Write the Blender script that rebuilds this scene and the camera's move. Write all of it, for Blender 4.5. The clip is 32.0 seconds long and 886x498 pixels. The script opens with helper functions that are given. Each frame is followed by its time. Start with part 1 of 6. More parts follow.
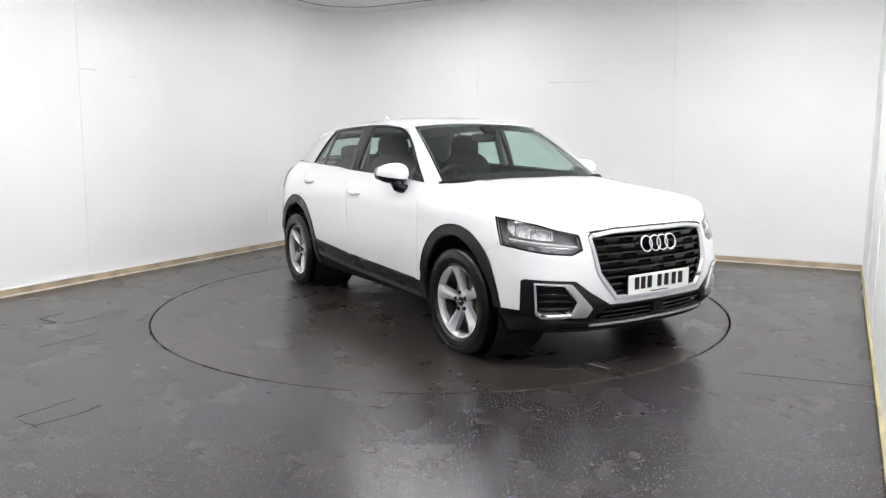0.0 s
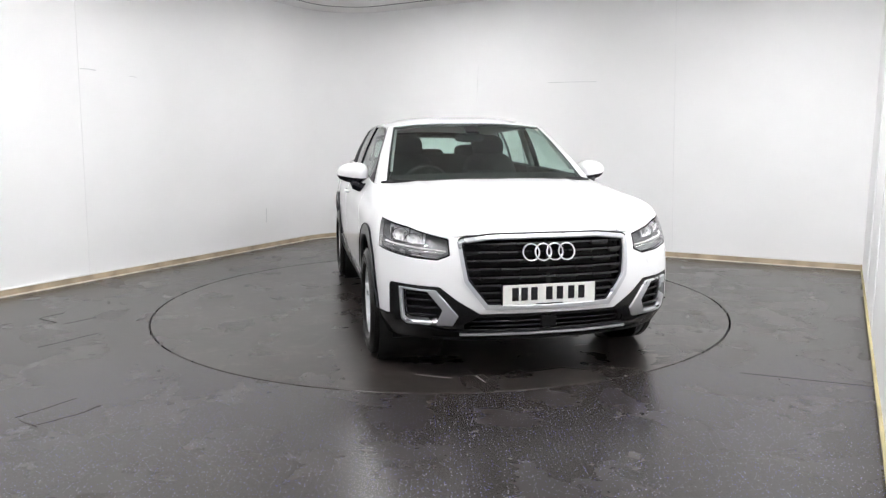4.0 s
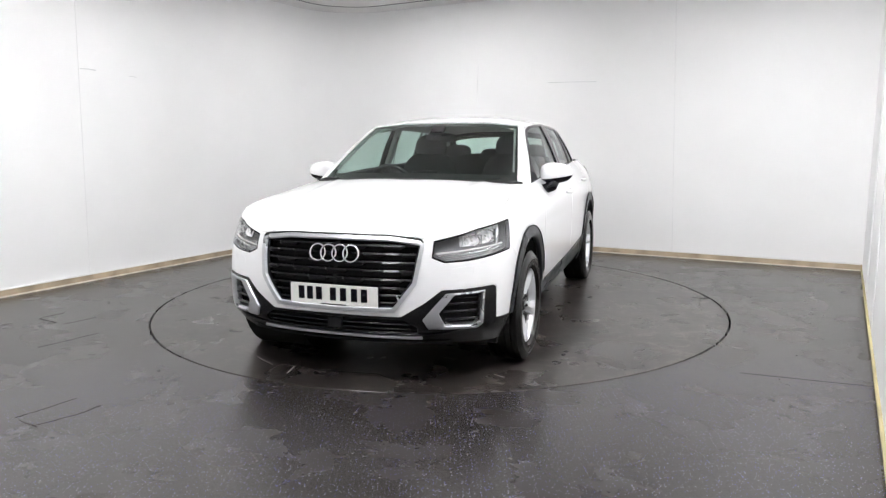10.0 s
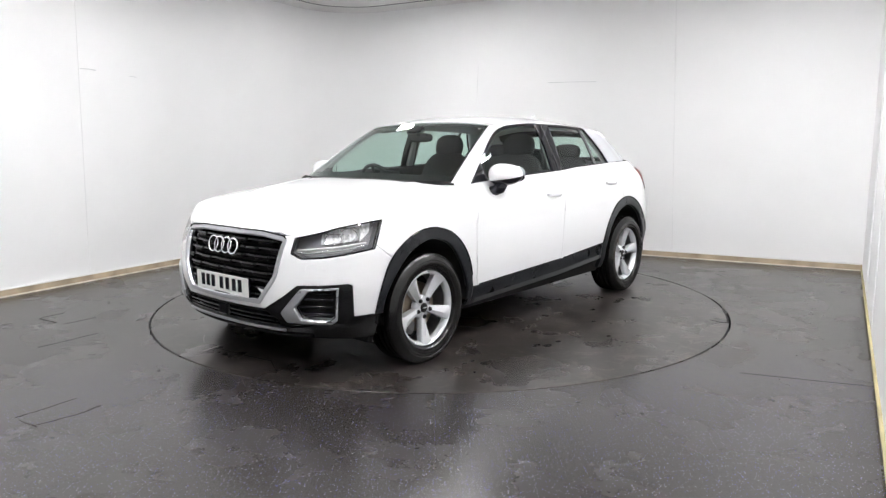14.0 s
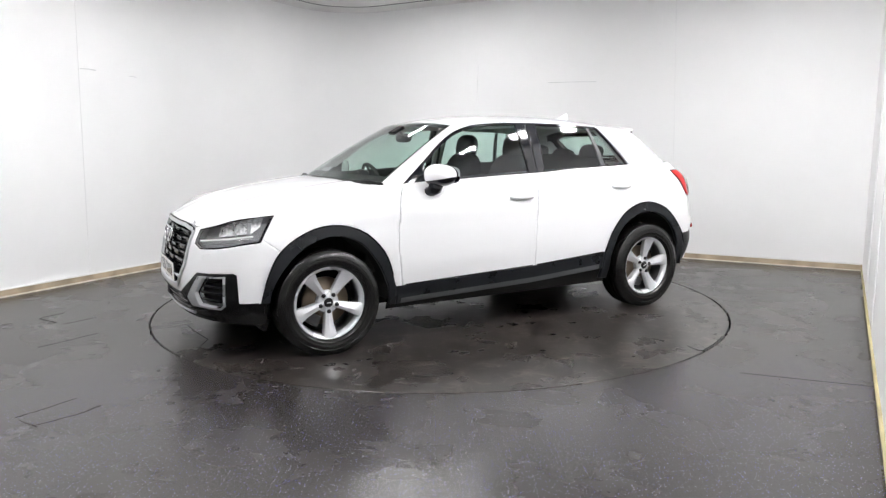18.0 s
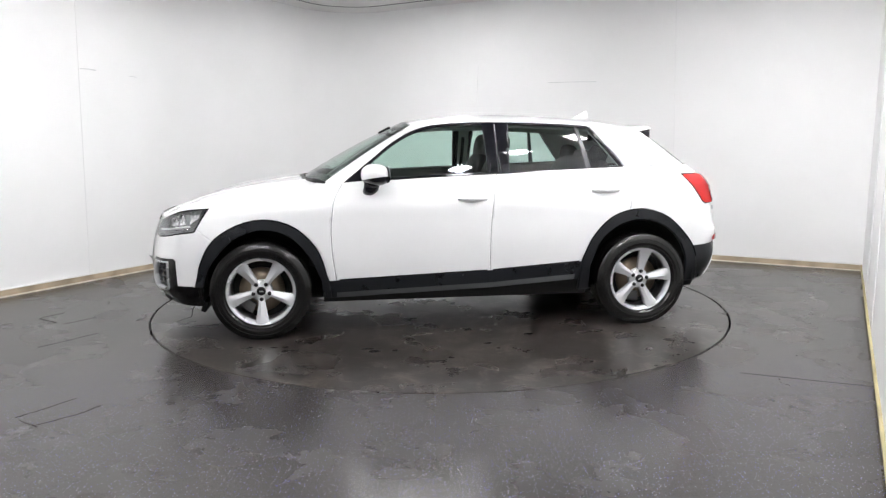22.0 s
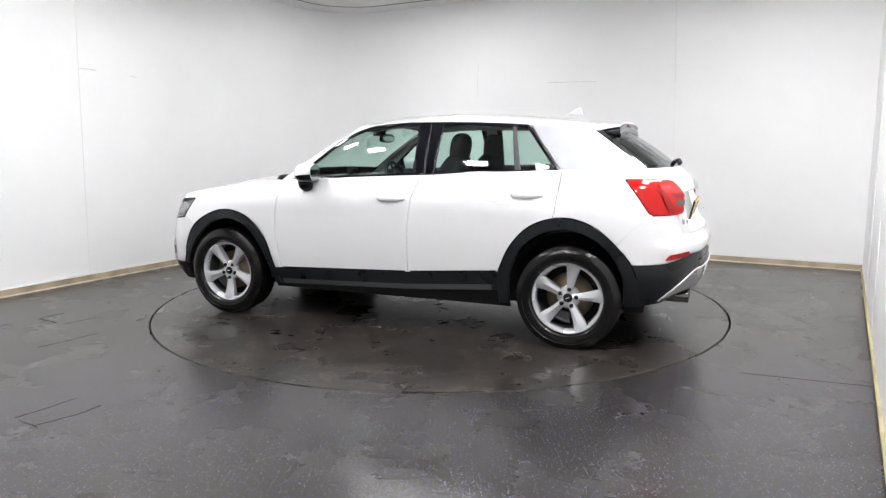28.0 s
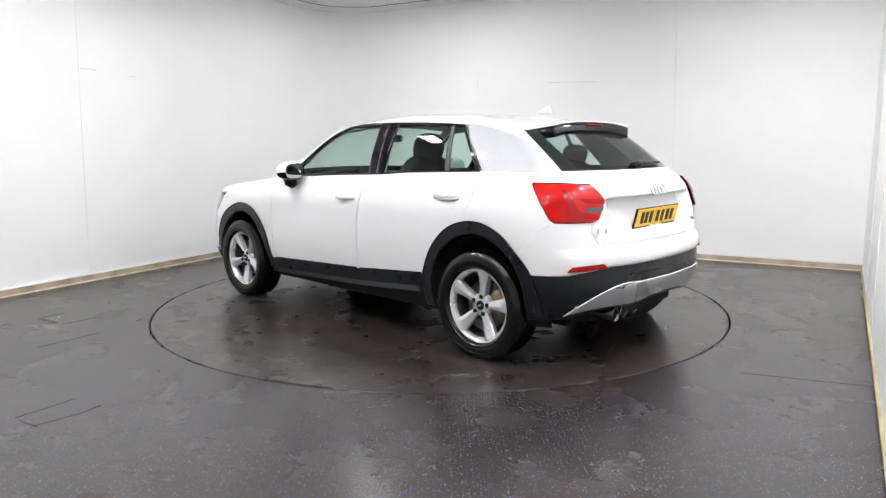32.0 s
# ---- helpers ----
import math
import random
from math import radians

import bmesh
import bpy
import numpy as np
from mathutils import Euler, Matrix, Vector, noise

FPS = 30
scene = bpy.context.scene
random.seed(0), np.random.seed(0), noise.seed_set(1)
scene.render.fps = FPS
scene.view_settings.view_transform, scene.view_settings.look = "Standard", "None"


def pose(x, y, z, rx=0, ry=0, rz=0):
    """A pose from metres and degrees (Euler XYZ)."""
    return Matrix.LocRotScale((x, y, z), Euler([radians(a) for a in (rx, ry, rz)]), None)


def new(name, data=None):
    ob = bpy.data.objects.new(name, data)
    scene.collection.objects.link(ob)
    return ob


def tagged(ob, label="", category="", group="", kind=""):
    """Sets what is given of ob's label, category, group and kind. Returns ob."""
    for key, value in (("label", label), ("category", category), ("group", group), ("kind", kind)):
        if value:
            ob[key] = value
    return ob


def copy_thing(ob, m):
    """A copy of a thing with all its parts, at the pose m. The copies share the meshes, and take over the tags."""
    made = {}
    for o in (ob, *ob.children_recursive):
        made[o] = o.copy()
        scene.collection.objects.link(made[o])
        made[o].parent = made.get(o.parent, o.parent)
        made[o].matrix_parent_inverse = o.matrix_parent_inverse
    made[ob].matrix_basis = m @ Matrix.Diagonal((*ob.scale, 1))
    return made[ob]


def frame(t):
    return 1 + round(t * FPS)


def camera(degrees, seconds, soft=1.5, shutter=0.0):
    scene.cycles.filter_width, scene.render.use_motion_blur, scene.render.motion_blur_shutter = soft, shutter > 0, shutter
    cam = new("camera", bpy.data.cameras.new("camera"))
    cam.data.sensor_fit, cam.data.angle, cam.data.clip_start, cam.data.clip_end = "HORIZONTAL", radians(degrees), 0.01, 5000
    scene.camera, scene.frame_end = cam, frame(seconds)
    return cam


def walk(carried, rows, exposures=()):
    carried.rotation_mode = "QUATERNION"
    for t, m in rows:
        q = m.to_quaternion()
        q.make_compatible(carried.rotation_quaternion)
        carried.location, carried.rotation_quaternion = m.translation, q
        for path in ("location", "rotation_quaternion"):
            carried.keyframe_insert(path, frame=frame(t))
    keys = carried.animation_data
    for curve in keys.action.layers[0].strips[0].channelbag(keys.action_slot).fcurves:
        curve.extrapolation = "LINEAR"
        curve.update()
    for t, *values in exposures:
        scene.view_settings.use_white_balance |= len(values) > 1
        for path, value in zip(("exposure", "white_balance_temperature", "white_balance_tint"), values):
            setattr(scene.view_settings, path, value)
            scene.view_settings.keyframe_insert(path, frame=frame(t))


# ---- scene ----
# camera: stands still in the studio's corner, a little above eye level of a seated driver
cam = camera(64.66, 32.0, soft=1.3)
CAM_POSE = pose(0, -5.697, 1.279, 90 - 8.606, 0, -0.25) @ pose(0, 0, 0, 0, 0, -0.22)
walk(cam, [(0.0, CAM_POSE), (32.0, CAM_POSE)])

# light: a closed white studio, lit by its square ceiling panels and added fill panels
scene.view_settings.exposure = 0.0
PANEL_POWER, FILL_POWER = 138.0, 58.0
world = bpy.data.worlds.new("studio_world")
scene.world = world
world.use_nodes = True
world.node_tree.nodes["Background"].inputs[0].default_value = (0.02, 0.02, 0.02, 1)

# turntable's turn: degrees at 0 s and degrees a second; the car's place on it
TURN_AT_START, TURN_RATE = -57.41, -5.199
CAR_ON_TABLE = (0.022, 0.1495)
TABLE_R = 2.234


# ---------------------------------------------------------------- materials
def srgb(r, g, b):
    return tuple((c / 12.92 if c <= 0.04045 else ((c + 0.055) / 1.055) ** 2.4) for c in (r, g, b))


def mat(name, col, rough=0.5, metal=0.0, var=0.08, scale=3.0, bump=0.0, bscale=80.0, rvar=0.06, **more):
    """A principled material with colour and gloss that vary at two scales, and fine relief."""
    m = bpy.data.materials.new(name)
    m.use_nodes = True
    nt = m.node_tree
    b = nt.nodes["Principled BSDF"]
    b.inputs["Roughness"].default_value = rough
    b.inputs["Metallic"].default_value = metal
    for key, value in more.items():
        b.inputs[key.replace("_", " ")].default_value = value
    tc = nt.nodes.new("ShaderNodeTexCoord")
    n1 = nt.nodes.new("ShaderNodeTexNoise")
    n1.inputs["Scale"].default_value = scale
    n1.inputs["Detail"].default_value = 6
    nt.links.new(tc.outputs["Object"], n1.inputs["Vector"])
    n2 = nt.nodes.new("ShaderNodeTexNoise")
    n2.inputs["Scale"].default_value = bscale
    n2.inputs["Detail"].default_value = 3
    nt.links.new(tc.outputs["Object"], n2.inputs["Vector"])
    ramp = nt.nodes.new("ShaderNodeMapRange")
    ramp.inputs["From Min"].default_value, ramp.inputs["From Max"].default_value = 0.3, 0.7
    ramp.inputs["To Min"].default_value, ramp.inputs["To Max"].default_value = 1 - var, 1 + var
    nt.links.new(n1.outputs["Fac"], ramp.inputs["Value"])
    mul = nt.nodes.new("ShaderNodeMix")
    mul.data_type, mul.blend_type = "RGBA", "MULTIPLY"
    mul.inputs["Factor"].default_value = 1.0
    mul.inputs["A"].default_value = (*col, 1)
    nt.links.new(ramp.outputs["Result"], mul.inputs["B"])
    nt.links.new(mul.outputs["Result"], b.inputs["Base Color"])
    rr = nt.nodes.new("ShaderNodeMapRange")
    rr.inputs["From Min"].default_value, rr.inputs["From Max"].default_value = 0.3, 0.7
    rr.inputs["To Min"].default_value, rr.inputs["To Max"].default_value = max(rough - rvar, 0.0), min(rough + rvar, 1)
    nt.links.new(n1.outputs["Fac"], rr.inputs["Value"])
    nt.links.new(rr.outputs["Result"], b.inputs["Roughness"])
    if bump:
        bp = nt.nodes.new("ShaderNodeBump")
        bp.inputs["Strength"].default_value = bump
        bp.inputs["Distance"].default_value = 0.002
        nt.links.new(n2.outputs["Fac"], bp.inputs["Height"])
        nt.links.new(bp.outputs["Normal"], b.inputs["Normal"])
    return m


def glow(name, col, power):
    m = bpy.data.materials.new(name)
    m.use_nodes = True
    b = m.node_tree.nodes["Principled BSDF"]
    b.inputs["Base Color"].default_value = (0.8, 0.8, 0.8, 1)
    b.inputs["Emission Color"].default_value = (*col, 1)
    b.inputs["Emission Strength"].default_value = power
    return m


def glass(name, tint, rough=0.0, clear=0.8):
    """Thin glass: a tinted clear sheet with a real mirror gloss on it."""
    m = bpy.data.materials.new(name)
    m.use_nodes = True
    nt = m.node_tree
    nt.nodes.remove(nt.nodes["Principled BSDF"])
    out = nt.nodes["Material Output"]
    tr = nt.nodes.new("ShaderNodeBsdfTransparent")
    tr.inputs["Color"].default_value = (*[c * clear for c in tint], 1)
    gl = nt.nodes.new("ShaderNodeBsdfGlossy")
    gl.inputs["Roughness"].default_value = rough
    lw = nt.nodes.new("ShaderNodeLayerWeight")
    lw.inputs["Blend"].default_value = 0.5
    pw = nt.nodes.new("ShaderNodeMath")
    pw.operation = "POWER"
    pw.inputs[1].default_value = 4.5
    nt.links.new(lw.outputs["Facing"], pw.inputs[0])
    fr = nt.nodes.new("ShaderNodeMapRange")
    fr.inputs["To Min"].default_value, fr.inputs["To Max"].default_value = 0.05, 0.95
    nt.links.new(pw.outputs["Value"], fr.inputs["Value"])
    mix = nt.nodes.new("ShaderNodeMixShader")
    nt.links.new(fr.outputs["Result"], mix.inputs["Fac"])
    nt.links.new(tr.outputs["BSDF"], mix.inputs[1])
    nt.links.new(gl.outputs["BSDF"], mix.inputs[2])
    nt.links.new(mix.outputs["Shader"], out.inputs["Surface"])
    return m


def floor_material(name, base, brown, rough, fleck, mottle):
    """Dark safety vinyl: cloudy grey, scuffed, with fine pale-blue flecks and an uneven sheen; mottle: how stained it is."""
    m = bpy.data.materials.new(name)
    m.use_nodes = True
    nt = m.node_tree
    b = nt.nodes["Principled BSDF"]
    L = nt.links.new
    tc = nt.nodes.new("ShaderNodeTexCoord")

    def noise_of(scale, detail=5, rough_=0.55, dist=0.0, stretch=None):
        n = nt.nodes.new("ShaderNodeTexNoise")
        n.inputs["Scale"].default_value, n.inputs["Detail"].default_value = scale, detail
        n.inputs["Roughness"].default_value, n.inputs["Distortion"].default_value = rough_, dist
        L(tc.outputs["Object"], n.inputs["Vector"])
        return n.outputs["Fac"]

    def remap(sock, a, b_, c, d):
        n = nt.nodes.new("ShaderNodeMapRange")
        n.interpolation_type = "SMOOTHSTEP"
        for k, v in (("From Min", a), ("From Max", b_), ("To Min", c), ("To Max", d)):
            n.inputs[k].default_value = v
        L(sock, n.inputs["Value"])
        return n.outputs["Result"]

    def times(a, b_):
        n = nt.nodes.new("ShaderNodeMath")
        n.operation = "MULTIPLY"
        L(a, n.inputs[0])
        L(b_, n.inputs[1])
        return n.outputs["Value"]

    def blend(fac, a, b_):
        n = nt.nodes.new("ShaderNodeMix")
        n.data_type = "RGBA"
        L(fac, n.inputs["Factor"])
        for sock, v in ((n.inputs["A"], a), (n.inputs["B"], b_)):
            if isinstance(v, tuple):
                sock.default_value = (*v, 1)
            else:
                L(v, sock)
        return n.outputs["Result"]

    cloud = remap(noise_of(1.1, 5, 0.6, 0.3), 0.32, 0.68, 0, 1)
    col = blend(cloud, base, brown)
    smear = remap(noise_of(5.0, 6, 0.65, 0.6), 0.52, 0.74, 0, 0.25 if mottle else 0.0)
    col = blend(smear, col, tuple(c * 1.5 for c in brown))
    if mottle:
        # worn and stained all over, most of all on one side of the disc
        sub = nt.nodes.new("ShaderNodeVectorMath")
        sub.operation = "DISTANCE"
        sub.inputs[1].default_value = (-0.15, 1.45, 0)
        L(tc.outputs["Object"], sub.inputs[0])
        zone = remap(sub.outputs["Value"], 0.8, 2.1, 1, 0.5)
        dark = times(zone, remap(noise_of(3.6, 8, 0.68, 0.6), 0.42, 0.62, 0, 0.88))
        pale = times(zone, remap(noise_of(6.5, 9, 0.74, 1.0), 0.49, 0.68, 0, 0.85))
        spots_ = times(zone, remap(noise_of(17.0, 4, 0.6, 0.4), 0.66, 0.74, 0, 0.6))
        col = blend(dark, col, tuple(c * 0.30 for c in brown))
        col = blend(pale, col, (0.105, 0.090, 0.077))
        col = blend(spots_, col, (0.006, 0.0055, 0.005))
    if fleck:
        # the flecks show where the vinyl is still new, and are worn away towards the turntable
        xyz = nt.nodes.new("ShaderNodeSeparateXYZ")
        L(tc.outputs["Object"], xyz.inputs["Vector"])
        fresh = remap(xyz.outputs["Y"], -2.5, -1.3, 1, 0)
        for scale, size, share in ((47.0, 0.095, 0.62), (72.0, 0.110, 0.76)):
            vo = nt.nodes.new("ShaderNodeTexVoronoi")
            vo.inputs["Scale"].default_value = scale
            vo.voronoi_dimensions = "2D"
            L(tc.outputs["Object"], vo.inputs["Vector"])
            near = remap(vo.outputs["Distance"], size * 0.9, size, 1, 0)
            sep = nt.nodes.new("ShaderNodeSeparateColor")
            L(vo.outputs["Color"], sep.inputs["Color"])
            pick = remap(sep.outputs["Red"], share, share + 0.02, 0, fleck)
            hue = blend(sep.outputs["Green"], (0.13, 0.13, 0.60), (0.58, 0.58, 0.64))
            col = blend(times(times(near, pick), fresh), col, hue)
    L(col, b.inputs["Base Color"])
    b.inputs["Specular IOR Level"].default_value = 0.62
    L(remap(noise_of(2.3, 5, 0.6, 0.3), 0.3, 0.7, rough - 0.012, rough + 0.012), b.inputs["Roughness"])
    return m


M_FLOOR = floor_material("vinyl_floor", (0.0212, 0.0182, 0.0167), (0.0238, 0.0202, 0.0183), 0.27, 1.0, 0)
M_TABLE = floor_material("turntable_floor", (0.0245, 0.0214, 0.0203), (0.035, 0.0292, 0.0265), 0.28, 0.0, 1)
M_WALL = mat("painted_wall", (0.865, 0.865, 0.868), 0.55, var=0.03, scale=0.8, bump=0.15, bscale=60)
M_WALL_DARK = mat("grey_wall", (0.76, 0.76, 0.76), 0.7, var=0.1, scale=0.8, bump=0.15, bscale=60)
M_CEIL = mat("ceiling_paint", (0.82, 0.815, 0.80), 0.8, var=0.04)
M_BASE = mat("stained_timber_trim", (0.42, 0.34, 0.24), 0.6, var=0.35, scale=5, bump=0.3)
M_BASE_TOP = mat("pale_sealant", (0.72, 0.66, 0.56), 0.6, var=0.25, scale=7)
M_WHITE_BEAD = mat("white_sealant", (0.80, 0.79, 0.76), 0.5, var=0.08, scale=6)
M_BASE_E = mat("yellowed_timber_trim", (0.36, 0.31, 0.16), 0.6, var=0.3, scale=4, bump=0.3)
M_FLOOR_JOINT = mat("floor_joint", (0.035, 0.034, 0.035), 0.6)
M_PALE = mat("pale_scuff", (0.26, 0.25, 0.24), 0.5, var=0.3, scale=30)
M_DAMP = mat("damp_vinyl", (0.010, 0.0095, 0.009), 0.25, var=0.3, scale=20)
M_SEAM = mat("dark_seam", (0.012, 0.012, 0.012), 0.8)
M_SCRATCH = mat("grey_scratch", (0.60, 0.61, 0.62), 0.7)
M_JOINT = mat("faint_wall_joint", (0.775, 0.775, 0.78), 0.6)
M_PANEL = glow("light_panel_diffuser", (0.995, 0.992, 1.003), PANEL_POWER)
M_PANEL_FILL = glow("fill_panel_diffuser", (0.995, 0.992, 1.003), FILL_POWER)
M_FRAME = mat("white_metal_frame", (0.75, 0.75, 0.75), 0.4)
M_PAINT = mat("white_car_paint", (0.80, 0.80, 0.81), 0.35, var=0.01, Coat_Weight=1.0, Coat_Roughness=0.03)
M_BLADE = mat("silver_blade_paint", (0.55, 0.565, 0.60), 0.40, 0.12, var=0.0, rvar=0.0, Coat_Weight=1.0, Coat_Roughness=0.04)
M_CLAD = mat("dark_grey_plastic_cladding", (0.0085, 0.0098, 0.0122), 0.30, var=0.12, scale=6, bump=0.2, bscale=300, Specular_IOR_Level=0.36)
M_GLOSSCLAD = mat("glossy_black_bumper_plastic", (0.005, 0.005, 0.0058), 0.20, var=0.1, scale=6, Specular_IOR_Level=0.42)
M_GRILLE = mat("satin_black_grille", (0.006, 0.006, 0.007), 0.18, var=0.1, Specular_IOR_Level=0.36)
M_BLACK = mat("gloss_black_trim", (0.004, 0.004, 0.007), 0.06, var=0.05, rvar=0.02, Specular_IOR_Level=0.33)
M_CRYSTAL = mat("faceted_chrome_reflector", (0.88, 0.88, 0.90), 0.30, 0.0, var=0.35, scale=45, bump=0.8, bscale=60)
M_LAMP_IN = mat("grey_lamp_inner", (0.30, 0.30, 0.31), 0.3, 0.3, var=0.1)
M_MATT = mat("matt_black_plastic", (0.006, 0.006, 0.0065), 0.55, var=0.15, bump=0.2, bscale=200, Specular_IOR_Level=0.2)
M_INNER = mat("dark_inner_shell", (0.006, 0.006, 0.006), 0.9)
M_RUBBER = mat("tyre_rubber", (0.0048, 0.0046, 0.0045), 0.24, var=0.1, scale=10, rvar=0.03, Specular_IOR_Level=0.36)
M_ALLOY = mat("silver_alloy_paint", (0.68, 0.69, 0.71), 0.26, 0.5, var=0.03, Coat_Weight=0.8)
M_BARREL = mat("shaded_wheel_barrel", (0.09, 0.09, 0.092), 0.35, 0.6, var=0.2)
M_DISC = mat("brake_disc_steel", (0.20, 0.16, 0.12), 0.42, 0.8, var=0.2, scale=12)
M_CHROME = mat("chrome", (0.82, 0.82, 0.84), 0.08, 1.0, var=0.02)
M_DARKCHROME = mat("dark_chrome", (0.13, 0.125, 0.12), 0.18, 1.0, var=0.1)
M_SATIN = mat("satin_silver_trim", (0.55, 0.56, 0.58), 0.30, 0.7, var=0.03)
M_GLASS = glass("green_tinted_glass", (0.80, 0.95, 0.89), 0.0, 0.94)
M_REARGLASS = glass("dark_tinted_glass", (0.79, 0.93, 0.875), 0.0, 0.91)
M_LENS = glass("clear_lamp_cover", (1, 1, 1), 0.0, 0.92)
M_RED = mat("red_lamp_plastic", (0.46, 0.008, 0.007), 0.10, var=0.1, scale=9, Specular_IOR_Level=0.3)
M_REDDARK = mat("deep_red_lamp_plastic", (0.26, 0.004, 0.005), 0.12, var=0.1, Specular_IOR_Level=0.3)
M_PLATE_W = mat("white_plate", (0.78, 0.78, 0.74), 0.3, var=0.02)
M_PLATE_Y = mat("yellow_plate", (0.75, 0.47, 0.02), 0.3, var=0.03)
M_SEAT = mat("black_seat_cloth", (0.018, 0.018, 0.019), 0.85, var=0.2, bump=0.5, bscale=400)
M_DASH = mat("dark_dashboard", (0.016, 0.016, 0.017), 0.6, var=0.1, bump=0.3, bscale=250)
M_LINER = mat("pale_grey_headliner", (0.42, 0.43, 0.42), 0.85, var=0.04)
M_MIRROR = mat("mirror_glass", (0.42, 0.46, 0.46), 0.02, 1.0, var=0.01)


# ---------------------------------------------------------------- mesh helpers
def obj(name, verts, faces, material, parent=None, label="", smooth=False):
    me = bpy.data.meshes.new(name)
    me.from_pydata([tuple(v) for v in verts], [], [tuple(f) for f in faces])
    if material:
        me.materials.append(material)
    if smooth:
        me.polygons.foreach_set("use_smooth", [True] * len(me.polygons))
    me.update()
    ob = new(name, me)
    if parent:
        ob.parent = parent
    if label:
        ob["label"] = label
    return ob


def part(name, bm, material, parent=None, label="", smooth=False):
    """Link a bmesh as one mesh object under a thing or a part."""
    bmesh.ops.recalc_face_normals(bm, faces=bm.faces)
    me = bpy.data.meshes.new(name)
    bm.to_mesh(me)
    bm.free()
    if material:
        me.materials.append(material)
    if smooth:
        me.polygons.foreach_set("use_smooth", [True] * len(me.polygons))
    ob = new(name, me)
    if parent:
        ob.parent = parent
    if label:
        ob["label"] = label
    return ob


def smooth_by_angle(ob, degrees=35):
    """Smooth shading with sharp edges kept above an angle."""
    me = ob.data
    bm = bmesh.new()
    bm.from_mesh(me)
    for f in bm.faces:
        f.smooth = True
    for e in bm.edges:
        if len(e.link_faces) == 2 and e.calc_face_angle(0) > radians(degrees):
            e.smooth = False
    bm.to_mesh(me)
    bm.free()
    return ob


def bm_box(sx, sy, sz, m=None, bevel=0.0, seg=2):
    bm = bmesh.new()
    bmesh.ops.create_cube(bm, size=1.0, matrix=(m or Matrix()) @ Matrix.Diagonal((sx, sy, sz, 1)))
    if bevel:
        bmesh.ops.bevel(bm, geom=bm.edges[:], offset=bevel, segments=seg, affect="EDGES", profile=0.6)
    return bm


def bm_prism(pts, depth, m=None, bevel=0.0, seg=2):
    """A prism on a plane outline (x, y), from z = 0 to z = depth, set by m."""
    bm = bmesh.new()
    vs = [bm.verts.new((x, y, 0)) for x, y in pts]
    f = bm.faces.new(vs)
    g = bmesh.ops.extrude_face_region(bm, geom=[f])
    bmesh.ops.translate(bm, verts=[v for v in g["geom"] if isinstance(v, bmesh.types.BMVert)], vec=(0, 0, depth))
    if bevel:
        bmesh.ops.bevel(bm, geom=bm.edges[:], offset=bevel, segments=seg, affect="EDGES", profile=0.6)
    if m:
        bmesh.ops.transform(bm, matrix=m, verts=bm.verts)
    return bm


def bm_lathe(profile, steps=64, m=None, arc=2 * math.pi):
    """Turn a profile of (radius, height) about the local z axis."""
    bm = bmesh.new()
    full = abs(arc - 2 * math.pi) < 1e-6
    n = steps if full else steps + 1
    rings = []
    for i in range(n):
        a = arc * i / steps
        rings.append([bm.verts.new((r * math.cos(a), r * math.sin(a), h)) for r, h in profile])
    for i in range(steps):
        a, b = rings[i], rings[(i + 1) % n]
        for j in range(len(profile) - 1):
            bm.faces.new((a[j], b[j], b[j + 1], a[j + 1]))
    bmesh.ops.remove_doubles(bm, verts=bm.verts, dist=1e-5)
    if m:
        bmesh.ops.transform(bm, matrix=m, verts=bm.verts)
    return bm


def bm_tube(path, radius, sides=8, closed=False, flat=1.0):
    """A tube along a list of points."""
    bm = bmesh.new()
    pts = [Vector(p) for p in path]
    n = len(pts)
    rings = []
    up = Vector((0, 0, 1))
    for i, p in enumerate(pts):
        a = pts[(i - 1) % n] if (closed or i > 0) else p
        b = pts[(i + 1) % n] if (closed or i < n - 1) else p
        d = (b - a).normalized()
        side = d.cross(up)
        if side.length < 1e-3:
            side = d.cross(Vector((0, 1, 0)))
        side.normalize()
        top = side.cross(d).normalized()
        r = radius[i] if isinstance(radius, (list, tuple)) else radius
        rings.append([bm.verts.new(p + side * (r * math.cos(2 * math.pi * k / sides)) + top * (r * flat * math.sin(2 * math.pi * k / sides))) for k in range(sides)])
    for i in range(n if closed else n - 1):
        a, b = rings[i], rings[(i + 1) % n]
        for k in range(sides):
            bm.faces.new((a[k], a[(k + 1) % sides], b[(k + 1) % sides], b[k]))
    if not closed:
        bm.faces.new(rings[0])
        bm.faces.new(rings[-1][::-1])
    return bm


# ---------------------------------------------------------------- the studio
# room axes: U runs along the side walls (towards the back wall), V to the right wall
UX, UY = 0.485, 0.874
V_LEFT, V_RIGHT, U_BACK, U_FRONT = -3.31, 3.122, 3.075, -7.2
ROOM_H = 3.05


V_NEAR = 2.972  # the side wall is not quite square to the room


def room(u, v, z=0.0):
    return Vector((UX * u + UY * v, UY * u - UX * v, z))


ROOM_TURN = math.degrees(math.atan2(UY, UX))


def room_pose(u, v, z=0.0):
    """A pose whose x axis runs along U and whose y axis runs to the left wall."""
    p = room(u, v, z)
    return pose(p.x, p.y, p.z, 0, 0, ROOM_TURN)


CORNER_R = 0.80


